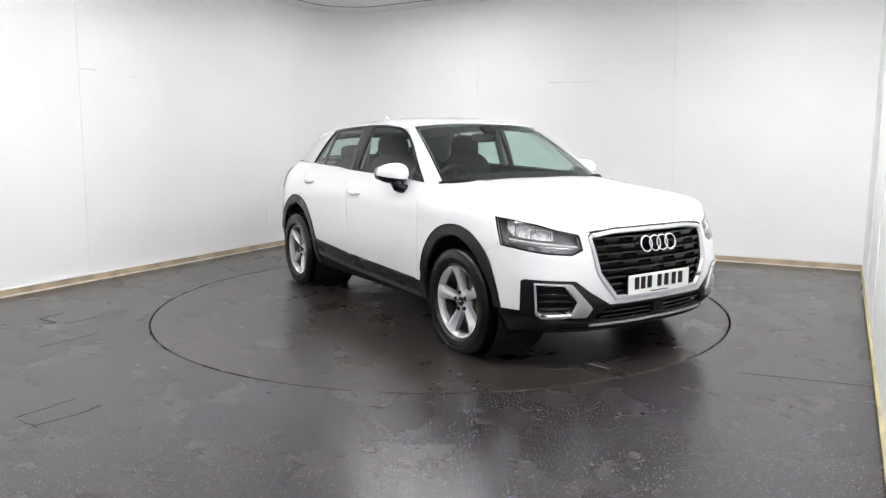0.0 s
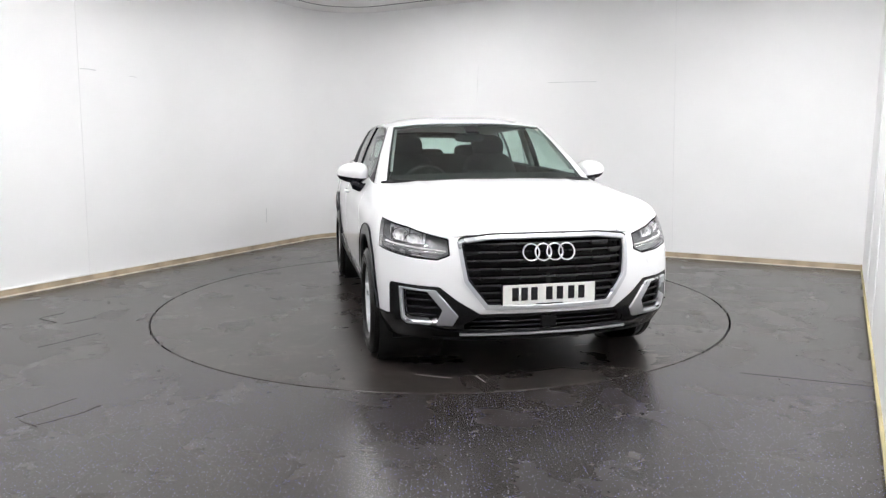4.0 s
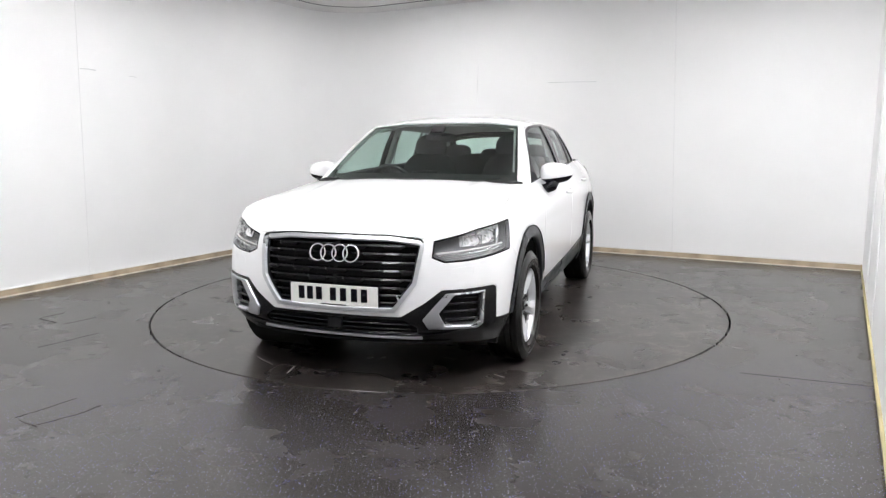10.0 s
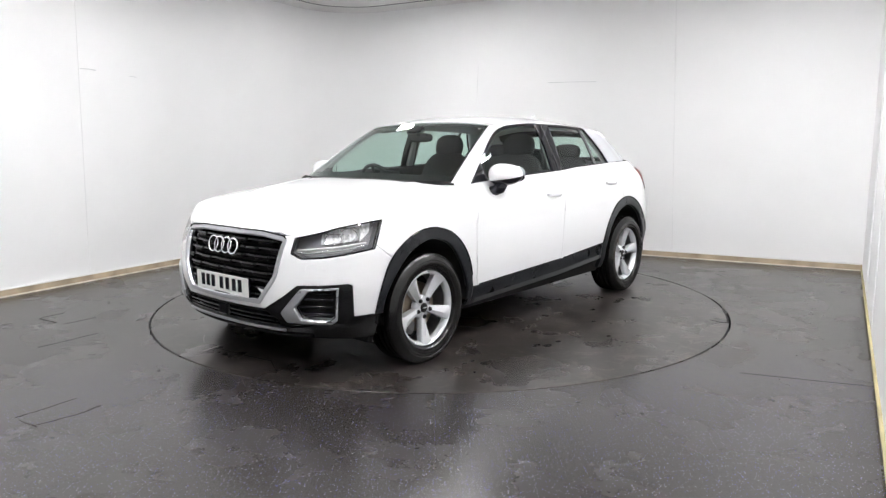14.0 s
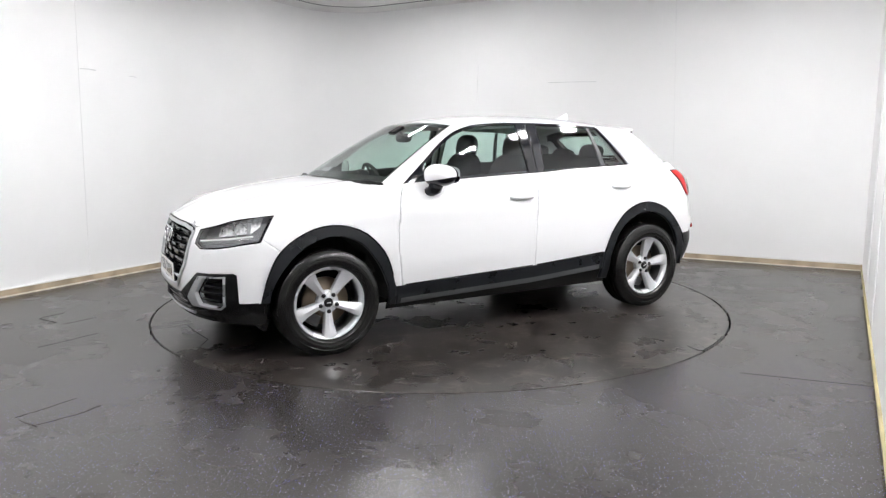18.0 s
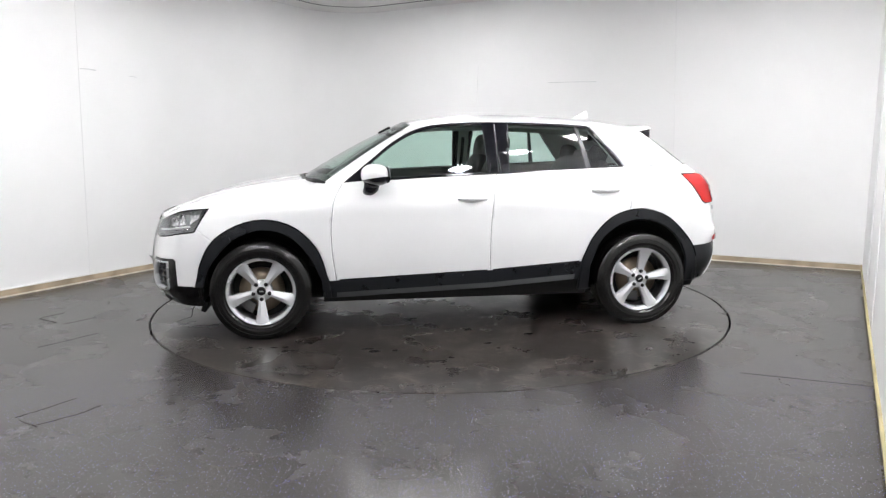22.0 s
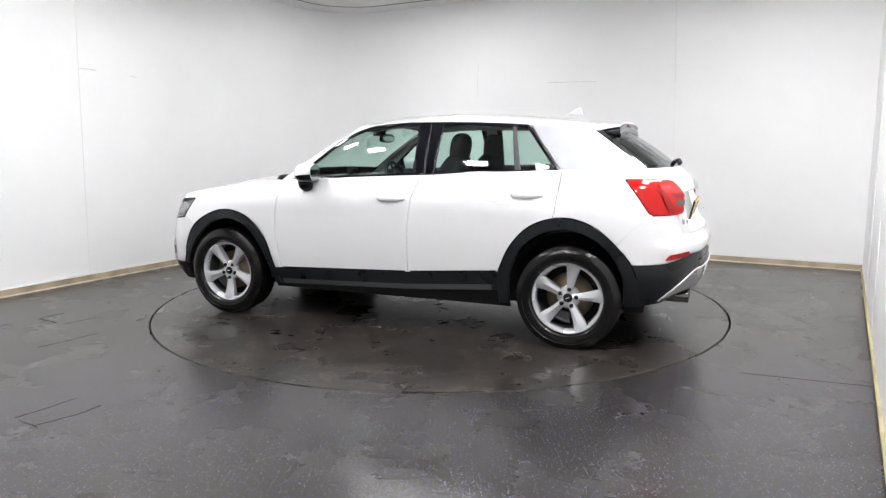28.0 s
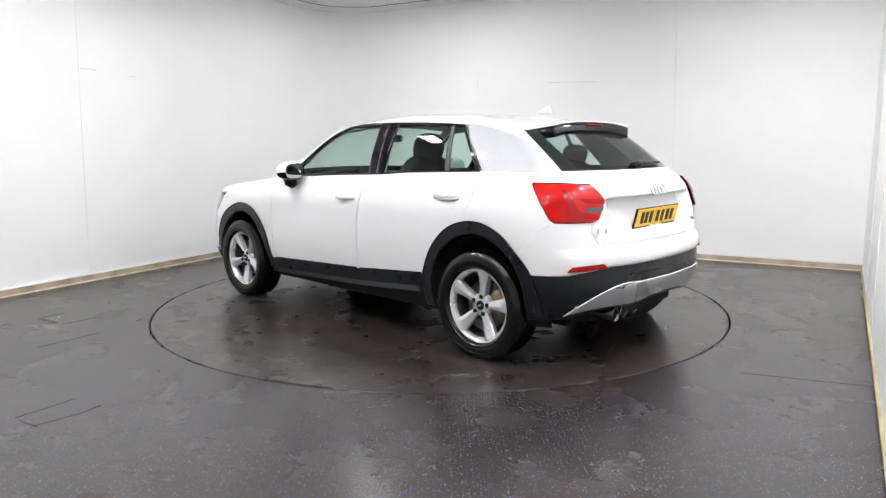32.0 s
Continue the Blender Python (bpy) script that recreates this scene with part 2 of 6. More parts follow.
def wall_line(inset=0.0):
    """Plan line of left wall, rounded back corner and back wall, seen from inside."""
    pts = [(U_FRONT, V_LEFT + inset), (U_BACK - CORNER_R, V_LEFT + inset)]
    for i in range(1, 17):
        a = math.pi / 2 * i / 16
        r = CORNER_R - inset
        pts.append((U_BACK - CORNER_R + r * math.sin(a), V_LEFT + CORNER_R - r * math.cos(a)))
    pts.append((U_BACK - inset, V_RIGHT))
    return pts


def strip(name, line, z0, z1, thick, material, label):
    """An upright sheet with thickness along a plan line (thickness away from the room if positive)."""
    n = len(line)
    vs, fs = [], []
    for i, (u, v) in enumerate(line):
        a, b = line[max(i - 1, 0)], line[min(i + 1, n - 1)]
        du, dv = b[0] - a[0], b[1] - a[1]
        k = math.hypot(du, dv)
        nu, nv = dv / k, -du / k
        for off in (0, thick):
            for z in (z0, z1):
                vs.append(room(u + nu * off, v + nv * off, z))
    for i in range(n - 1):
        a, b = 4 * i, 4 * i + 4
        fs += [(a, b, b + 1, a + 1), (a + 2, a + 3, b + 3, b + 2), (a + 1, b + 1, b + 3, a + 3), (a, a + 2, b + 2, b)]
    fs += [(0, 1, 3, 2), (4 * n - 4, 4 * n - 2, 4 * n - 1, 4 * n - 3)]
    ob = obj(name, vs, fs, material)
    smooth_by_angle(ob, 30)
    return tagged(ob, label, kind="structure")


strip("wall_west", wall_line(), 0, ROOM_H, 0.12, M_WALL, "white painted studio wall with a rounded corner")
strip("wall_east", [(U_BACK, V_RIGHT), (U_FRONT, V_NEAR)], 0, ROOM_H, 0.12, M_WALL, "white painted side wall beside the camera")
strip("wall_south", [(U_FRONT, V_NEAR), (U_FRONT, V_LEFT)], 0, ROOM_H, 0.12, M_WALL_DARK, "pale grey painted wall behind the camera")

# floor with a round opening for the turntable
bm = bmesh.new()
outer = [room(U_FRONT - 0.1, V_LEFT - 0.1), room(U_FRONT - 0.1, V_RIGHT + 0.1), room(U_BACK + 0.1, V_RIGHT + 0.1), room(U_BACK + 0.1, V_LEFT - 0.1)]
SEG = 128
GAP_R = TABLE_R + 0.007
ring = [bm.verts.new((GAP_R * math.cos(2 * math.pi * i / SEG), GAP_R * math.sin(2 * math.pi * i / SEG), 0)) for i in range(SEG)]
far = []
for i in range(SEG):
    a = 2 * math.pi * i / SEG
    d = Vector((math.cos(a), math.sin(a)))
    best = 1e9
    for k in range(4):
        p, q = outer[k].xy, outer[(k + 1) % 4].xy
        e = q - p
        den = d.x * e.y - d.y * e.x
        if abs(den) > 1e-9:
            tt = (p.x * e.y - p.y * e.x) / den
            ss = (p.x * d.y - p.y * d.x) / den
            if tt > 0 and -1e-6 <= ss <= 1 + 1e-6:
                best = min(best, tt)
    far.append(bm.verts.new((d.x * best, d.y * best, 0)))
corners = {}
for k in range(4):
    a = math.atan2(outer[k].y, outer[k].x) % (2 * math.pi)
    corners[int(a / (2 * math.pi) * SEG)] = bm.verts.new(outer[k])
for i in range(SEG):
    j = (i + 1) % SEG
    bm.faces.new((ring[i], far[i], corners[i], far[j], ring[j]) if i in corners else (ring[i], far[i], far[j], ring[j]))
low = [bm.verts.new(v.co + Vector((0, 0, -0.08))) for v in ring]
for i in range(SEG):
    j = (i + 1) % SEG
    bm.faces.new((ring[i], ring[j], low[j], low[i]))
bmesh.ops.triangulate(bm, faces=[f for f in bm.faces if len(f.verts) > 4])
floor = tagged(part("floor", bm, M_FLOOR), "dark grey speckled vinyl floor with a satin sheen", kind="structure")
pit = bm_lathe([(0.0, -0.08), (GAP_R + 0.01, -0.08)], 64)
tagged(part("ground", pit, M_SEAM), "dark pit floor under the turntable", kind="structure")

# turntable disc
turntable = new("turntable")
tagged(turntable, "round grey turntable set flush in the floor, scuffed and stained", "turntable")
disc = part("disc", bm_lathe([(0, 0), (1.2, 0), (TABLE_R - 0.009, 0), (TABLE_R - 0.007, -0.003), (TABLE_R - 0.007, -0.05), (0, -0.05)], 160), M_TABLE, turntable, "scuffed dark vinyl top")

# ceiling
bm = bmesh.new()
vs = [bm.verts.new(room(u, v, ROOM_H)) for u, v in ((U_FRONT, V_LEFT), (U_FRONT, V_RIGHT), (U_BACK, V_RIGHT), (U_BACK, V_LEFT))]
f = bm.faces.new(vs)
g = bmesh.ops.extrude_face_region(bm, geom=[f])
bmesh.ops.translate(bm, verts=[v for v in g["geom"] if isinstance(v, bmesh.types.BMVert)], vec=(0, 0, 0.1))
tagged(part("ceiling", bm, M_CEIL), "off-white studio ceiling", kind="structure")

# ceiling light panels, round the turntable and over the camera
light = new("ceiling_light")
tagged(light, "square white ceiling light panel, switched on", "ceiling light", "studio ceiling lights")
part("diffuser", bm_box(0.27, 0.27, 0.012, pose(0, 0, -0.012)), M_PANEL, light, "glowing white diffuser")
for sx, sy, lx, ly in ((0, 0.15, 0.33, 0.03), (0, -0.15, 0.33, 0.03), (0.15, 0, 0.03, 0.27), (-0.15, 0, 0.03, 0.27)):
    part("frame", bm_box(lx, ly, 0.03, pose(sx, sy, -0.011), 0.004), M_FRAME, light)
def ceiling_row(thing, places):
    for k, (u, v) in enumerate(places):
        where = room_pose(u, v, ROOM_H - 0.004)
        if k == 0:
            thing.matrix_basis = where
        else:
            copy_thing(thing, where)


# weaker unseen panels of the same size, added nearer to the far walls to brighten them
fill_light = copy_thing(light, pose(0, 0, 0))
tagged(fill_light, "weak square fill panel, added to brighten the far walls", "ceiling light", "dimmed ceiling lights")
for child in fill_light.children:
    if child.name.startswith("diffuser"):
        child.data = child.data.copy()
        child.data.materials[0] = M_PANEL_FILL
# the last place, (1.15, 2.60), is added to brighten the back wall's right half
ceiling_row(light, [(0.35, 2.55), (-0.45, 2.50), (-1.50, 2.65), (-2.50, 2.60), (-3.40, 0.90), (-3.50, 0.02), (-2.55, -1.25), (-1.75, -1.70), (-5.20, 0.60), (1.15, 2.60)])
ceiling_row(fill_light, [(1.62, -0.62), (1.60, -1.25), (1.62, -1.90), (-0.60, -1.95)])

# shadow gap between the ceiling boards and the cove that follows the wall
cove = wall_line(0.13)
vs, fs = [], []
for i, (u, v) in enumerate(cove):
    p, q = cove[max(i - 1, 0)], cove[min(i + 1, len(cove) - 1)]
    k = math.hypot(q[0] - p[0], q[1] - p[1])
    nu, nv = (q[1] - p[1]) / k * 0.007, -(q[0] - p[0]) / k * 0.007
    for sgn in (1, -1):
        for z in (ROOM_H - 0.004, ROOM_H):
            vs.append(room(u + nu * sgn, v + nv * sgn, z))
for i in range(len(cove) - 1):
    a, b = 4 * i, 4 * i + 4
    fs += [(a, b, b + 2, a + 2), (a + 1, a + 3, b + 3, b + 1), (a, a + 1, b + 1, b), (a + 2, b + 2, b + 3, a + 3)]
tagged(obj("trim_ceiling", vs, fs, M_SEAM), "dark shadow gap round the ceiling's edge", kind="structure")
strip("trim_cove", wall_line(0.003), ROOM_H - 0.056, ROOM_H - 0.050, -0.004, M_JOINT, "thin grey line at the top of the white wall")
# sloping cove between wall and ceiling
foot_line, head_line = wall_line(0.002), wall_line(0.118)
vs, fs = [], []
for (u, v), (p, q) in zip(foot_line, head_line):
    vs += [room(u, v, ROOM_H - 0.052), room(p, q, ROOM_H - 0.003), room(p, q, ROOM_H - 0.001), room(u, v, ROOM_H - 0.040)]
for i in range(len(foot_line) - 1):
    a, b = 4 * i, 4 * i + 4
    fs += [(a + k, b + k, b + (k + 1) % 4, a + (k + 1) % 4) for k in range(4)]
tagged(smooth_by_angle(obj("trim_cove_slope", vs, fs, M_CEIL), 30), "off-white sloping cove under the ceiling", kind="structure")

# skirting: stained timber between two pale beads of sealant
strip("baseboard_west", wall_line(0.002), 0.0, 0.060, -0.016, M_BASE, "worn brown timber skirting along the white wall")
strip("trim_west", wall_line(0.019), 0.0, 0.011, -0.010, M_BASE_TOP, "pale dirty sealant bead along the skirting")
strip("trim_west_top", wall_line(0.002), 0.060, 0.069, -0.019, M_WHITE_BEAD, "white bead on top of the skirting")
strip("baseboard_east", [(U_BACK - 0.03, V_RIGHT - 0.002), (U_FRONT, V_NEAR - 0.002)], 0.0, 0.030, -0.012, M_BASE_E, "yellowed timber skirting along the side wall")
strip("trim_east", [(U_BACK - 0.03, V_RIGHT - 0.002), (U_FRONT, V_NEAR - 0.002)], 0.030, 0.038, -0.015, M_BASE_E, "dirty bead on the side skirting")


def wall_mark(name, wall, a, b, width, material, label):
    """A thin mark on a wall: a and b are (place along the wall, height)."""
    pts = []
    for p in (a, b):
        off = 0.0025
        if wall == "west":
            pts.append(room(p[0], V_LEFT + off, p[1]))
        elif wall == "north":
            pts.append(room(U_BACK - off, p[0], p[1]))
        else:
            pts.append(room(p[0], V_NEAR + (V_RIGHT - V_NEAR) * (p[0] - U_FRONT) / (U_BACK - U_FRONT) - off, p[1]))
    mid = pts[0].lerp(pts[1], 0.5) + Vector((0, 0, 0.004))
    return tagged(part(name, bm_tube([pts[0], mid, pts[1]], width, 5, flat=1.0), material), label, kind="structure")


wall_mark("trim_joint_1", "west", (-0.80, 3.03), (-0.876, 0.07), 0.0022, M_JOINT, "faint upright joint between wall boards")
wall_mark("trim_joint_2", "west", (1.536, 0.49), (1.526, 0.317), 0.003, M_SCRATCH, "short grey scuff on the wall")
wall_mark("trim_joint_3", "north", (-1.148, 2.245), (-1.168, 1.797), 0.003, M_JOINT, "faint upright joint between wall boards")
wall_mark("trim_joint_4", "north", (1.199, 3.03), (1.278, 0.077), 0.0026, M_JOINT, "faint upright joint between wall boards")
wall_mark("trim_joint_5", "east", (1.56, 3.045), (1.50, 0.06), 0.003, M_JOINT, "faint upright joint in the side wall")
wall_mark("trim_joint_6", "east", (0.25, 3.045), (0.25, 0.06), 0.003, M_JOINT, "faint upright joint in the side wall")
wall_mark("trim_scratch_1", "west", (-0.805, 1.966), (-0.653, 1.964), 0.0035, M_SCRATCH, "dark scratch on the white wall")
wall_mark("trim_scratch_2", "west", (-0.298, 1.937), (-0.207, 1.931), 0.002, M_SCRATCH, "faint scratch on the white wall")
wall_mark("trim_scratch_3", "north", (-0.233, 1.981), (0.353, 1.968), 0.0028, M_SCRATCH, "long faint scratch on the white wall")


def floor_line(name, pts, width, material, parent=None, label="", z=0.0012, kind=True):
    """A thin seam lying on the floor through plane points; width may be one number or one for each point."""
    vs, fs = [], []
    n = len(pts)
    for i, p in enumerate(pts):
        a, b = Vector(pts[max(i - 1, 0)]), Vector(pts[min(i + 1, n - 1)])
        d = (b - a).normalized()
        w = (width[i] if isinstance(width, (list, tuple)) else width) / 2
        for sgn in (1, -1):
            for h in (0.0002, z):
                vs.append((p[0] - d.y * w * sgn, p[1] + d.x * w * sgn, h))
    for i in range(n - 1):
        a, b = 4 * i, 4 * i + 4
        fs += [(a + 1, b + 1, b + 3, a + 3), (a, a + 1, a + 3, a + 2)] if i == 0 else [(a + 1, b + 1, b + 3, a + 3)]
        fs += [(a, b, b + 1, a + 1), (a + 2, a + 3, b + 3, b + 2)]
    ob = obj(name, vs, fs, material, parent, label)
    return tagged(ob, kind="structure") if kind else ob


M_HATCH = mat("dark_hatch_edge", (0.014, 0.011, 0.010), 0.6)
cuts = (((-2.977, -0.611), (-2.782, -0.747), 0.016, 0.010), ((-2.979, -0.577), (-2.888, -0.438), 0.010, 0.004), ((-2.715, -0.781), (-2.574, -0.585), 0.003, 0.006),
        ((-2.018, -2.523), (-1.986, -2.482), 0.008, 0.004), ((-1.986, -2.482), (-1.855, -2.273), 0.003, 0.003), ((-1.743, -2.492), (-1.685, -2.376), 0.005, 0.013),
        ((-1.877, -2.626), (-1.743, -2.492), 0.003, 0.003), ((-1.979, -2.558), (-1.851, -2.639), 0.002, 0.005))
for k, (p, q, w0, w1) in enumerate(cuts):
    p, q = Vector(p), Vector(q)
    side = Vector((q.y - p.y, p.x - q.x)).normalized() * 0.004
    floor_line("trim_hatch_%d" % (k + 1), [p, p.lerp(q, 0.35) + side, p.lerp(q, 0.7) - side * 0.6, q], [w0, (2 * w0 + w1) / 3.4, (w0 + 2 * w1) / 3, w1], M_HATCH, None, "dark cut edge of a floor hatch")
floor_line("trim_floor_joint_1", [(1.68, -1.931), (2.294, -2.17)], 0.004, M_FLOOR_JOINT, None, "faint joint in the vinyl floor")
floor_line("trim_floor_joint_2", [(-2.565, -1.362), (-2.347, -1.03)], 0.004, M_FLOOR_JOINT, None, "faint joint in the vinyl floor")


def on_table(r, a):
    return (r * math.cos(radians(a)), r * math.sin(radians(a)))


# wear that turns with the disc: a torn edge, a cut, pale scratches and damp spots
edge = [on_table(2.10, 109.3), on_table(2.15, 108.3), on_table(2.20, 107.9)] + [on_table(2.218 + 0.004 * (i % 2), 108 + i) for i in range(12)]
floor_line("torn_edge", edge, [0.004, 0.007, 0.010] + [0.016 - 0.001 * i for i in range(12)], M_SEAM, turntable, "torn dark edge", 0.0015, False)
floor_line("cut", [on_table(1.985, 356.0), on_table(1.965, 2.0), on_table(1.950, 9.0)], [0.004, 0.009, 0.006], M_SEAM, turntable, "dark cut in the vinyl", 0.0015, False)
floor_line("cut", [on_table(1.95, 9.0), on_table(2.05, 12.5)], [0.006, 0.003], M_SEAM, turntable, "dark cut in the vinyl", 0.0015, False)
for r0, a0, r1, a1, w in ((2.086, 354.9, 1.875, 353.1, 0.012), (2.00, 350, 1.93, 344, 0.008), (1.95, 28, 2.02, 29.5, 0.008), (1.75, 196, 1.70, 203, 0.022), (1.86, 190, 1.83, 194, 0.014), (1.62, 20, 1.66, 23, 0.016), (1.84, 168, 1.80, 171, 0.02)):
    floor_line("pale_scratch", [on_table(r0, a0), on_table((r0 + r1) / 2, (a0 + a1) / 2), on_table(r1, a1)], [w * 0.3, w, w * 0.3], M_PALE, turntable, "pale scratch", 0.0012, False)
for r, a, size in ((1.866, 40.8, 0.055), (1.748, 44.7, 0.03), (1.755, 48.8, 0.065), (1.70, 46.5, 0.035), (1.509, 64.1, 0.05), (1.546, 66.4, 0.06), (1.50, 71, 0.04), (2.006, 29.3, 0.02), (1.35, 95, 0.05), (1.25, 110, 0.045), (1.62, 84, 0.03), (1.30, 128, 0.04)):
    cx, cy = on_table(r, a)
    bm = bmesh.new()
    ring_ = []
    for i in range(18):
        b = 2 * math.pi * i / 18
        q = size * 0.7 * (0.55 + 0.45 * noise.noise(Vector((cx * 9 + math.cos(b) * 1.2, cy * 9 + math.sin(b) * 1.2, r * 5))) + 0.25)
        ring_.append(bm.verts.new((cx + q * math.cos(b) * 1.3, cy + q * math.sin(b) * 0.8, 0.0011)))
    bm.faces.new(ring_)
    part("damp_spot", bm, M_DAMP, turntable, "dark damp spot")

# ---------------------------------------------------------------- the car
# car space: x forward, y to its left, z up, origin on the floor midway between the axles
car = new("car")
tagged(car, "white compact SUV with dark grey cladding and silver alloy wheels", "car")
AXLE, WHEEL_Z = 1.311, 0.320


def spline(keys, u):
    """Catmull-Rom through rows of keys (first column: the parameter)."""
    k = np.asarray(keys, float)
    t, y = k[:, 0], k[:, 1:]
    u = np.clip(np.asarray(u, float), t[0], t[-1])
    i = np.clip(np.searchsorted(t, u, side="right") - 1, 0, len(t) - 2)
    d = np.zeros_like(y)
    s = (y[1:] - y[:-1]) / (t[1:] - t[:-1])[:, None]
    d[1:-1] = (s[1:] * (t[1:-1] - t[:-2])[:, None] + s[:-1] * (t[2:] - t[1:-1])[:, None]) / (t[2:] - t[:-2])[:, None]
    d[0], d[-1] = s[0], s[-1]
    h = (t[i + 1] - t[i])
    w = ((u - t[i]) / h)[..., None]
    h = h[..., None]
    return (2 * w**3 - 3 * w**2 + 1) * y[i] + (w**3 - 2 * w**2 + w) * h * d[i] + (-2 * w**3 + 3 * w**2) * y[i + 1] + (w**3 - w**2) * h * d[i + 1]


# plan line of the body at its widest, front centre to rear centre, left side: node, x, y, lowest z, top z
PLAN = np.array([
    (-1, 2.104, -0.28, 0.225, 0.797),
    (0, 2.118, 0.00, 0.225, 0.800), (1, 2.104, 0.28, 0.225, 0.797), (2, 2.052, 0.52, 0.225, 0.788), (3, 1.930, 0.745, 0.225, 0.842),
    (4, 1.740, 0.862, 0.225, 0.900), (5, 1.300, 0.888, 0.22, 0.968), (6, 0.830, 0.888, 0.22, 1.016), (7, 0.300, 0.890, 0.22, 1.050),
    (8, -0.220, 0.892, 0.22, 1.074), (9, -0.800, 0.892, 0.22, 1.094), (10, -1.300, 0.888, 0.22, 1.110), (11, -1.660, 0.872, 0.24, 1.117),
    (12, -1.890, 0.770, 0.24, 1.120), (13, -2.030, 0.480, 0.24, 1.120), (14, -2.075, 0.230, 0.24, 1.120), (15, -2.082, 0.0, 0.24, 1.120), (16, -2.075, -0.230, 0.24, 1.120)])
# how far the skin stands in from that line at these heights
INSET_Z = (0.20, 0.32, 0.45, 0.60, 0.75, 0.90, 1.02, 1.12)
INSET = (
    (0.10, 0.015, 0.0, 0.018, 0.060, 0.16, 0.28, 0.40), (0.10, 0.015, 0.0, 0.018, 0.060, 0.16, 0.28, 0.40),
    (0.10, 0.015, 0.0, 0.014, 0.055, 0.15, 0.27, 0.38), (0.10, 0.015, 0.0, 0.008, 0.045, 0.13, 0.25, 0.36),
    (0.07, 0.012, 0.0, 0.000, 0.018, 0.085, 0.20, 0.30), (0.05, 0.025, 0.008, 0.0, 0.006, 0.050, 0.20, 0.32),
    (0.09, 0.032, 0.008, 0.0, 0.000, 0.016, 0.110, 0.22), (0.09, 0.032, 0.010, 0.0, -0.001, 0.010, 0.085, 0.18),
    (0.09, 0.032, 0.010, 0.0, -0.001, 0.010, 0.072, 0.165), (0.09, 0.032, 0.010, 0.0, -0.001, 0.012, 0.072, 0.150),
    (0.06, 0.028, 0.008, 0.0, 0.000, 0.018, 0.080, 0.160), (0.08, 0.03, 0.002, 0.0, 0.002, 0.024, 0.070, 0.160),
    (0.13, 0.05, 0.0, 0.0, 0.012, 0.036, 0.085, 0.215), (0.22, 0.07, 0.0, 0.006, 0.022, 0.055, 0.105, 0.215),
    (0.24, 0.07, 0.0, 0.008, 0.026, 0.060, 0.110, 0.212), (0.24, 0.07, 0.0, 0.008, 0.026, 0.060, 0.110, 0.212))


def inset_at(s, z):
    """Inset of the skin at node place s and height z."""
    cols = spline(np.column_stack([np.arange(16), np.array(INSET)]), s)
    zk = np.array(INSET_Z)
    i = np.clip(np.searchsorted(zk, z, side="right") - 1, 0, len(zk) - 2)
    w = (z - zk[i]) / (zk[i + 1] - zk[i])
    rows = np.arange(len(s))
    d = np.gradient(cols, zk, axis=1)
    h = zk[i + 1] - zk[i]
    a, b = cols[rows, i], cols[rows, i + 1]
    return (2 * w**3 - 3 * w**2 + 1) * a + (w**3 - 2 * w**2 + w) * h * d[rows, i] + (-2 * w**3 + 3 * w**2) * b + (w**3 - w**2) * h * d[rows, i + 1]


def skin_point(s, z, out=0.0):
    """Points of the left flank's skin at node places s and heights z."""
    s, z = np.asarray(s, float).ravel(), np.asarray(z, float).ravel()
    c = spline(PLAN, s)
    e = 1e-3
    tan = spline(PLAN, np.minimum(s + e, 15))[:, :2] - spline(PLAN, np.maximum(s - e, 0))[:, :2]
    tan[s < 1e-3] = (0, 1)
    tan[s > 15 - 1e-3] = (0, -1)
    tan /= np.linalg.norm(tan, axis=1)[:, None]
    nrm = np.stack([tan[:, 1], -tan[:, 0]], 1)
    off = out - inset_at(s, z)
    p = np.column_stack([c[:, :2] + nrm * off[:, None], z])
    p[:, 1] = np.maximum(p[:, 1], 0)
    return p


LINES = {}


def level_line(z, front):
    """The skin's node places and points at one height, over the nose or the tail (kept for the next call)."""
    key = (round(float(z), 5), front)
    if key not in LINES:
        s = np.linspace(0, 5, 260) if front else np.linspace(15, 10.5, 240)
        LINES[key] = (s, skin_point(s, np.full(len(s), key[0])))
    return LINES[key]


def nose_at(y, z, out=0.0, front=True):
    """The point of the front skin at a given side distance and height."""
    s, p = level_line(z, front)
    k = np.interp(abs(y), np.maximum.accumulate(p[:, 1]), s)
    q = skin_point([k], [z], out)[0]
    return np.array([q[0], q[1] * (1 if y >= 0 else -1), q[2]])


def tail_at(y, z, out=0.0):
    """The point of the rear skin at a given side distance and height."""
    return nose_at(y, z, out, False)


def grid_faces(nu, nv):
    i, j = np.meshgrid(np.arange(nu - 1), np.arange(nv - 1), indexing="ij")
    a = (i * nv + j).ravel()
    return np.concatenate([np.column_stack([a, a + nv, a + nv + 1]), np.column_stack([a, a + nv + 1, a + 1])])


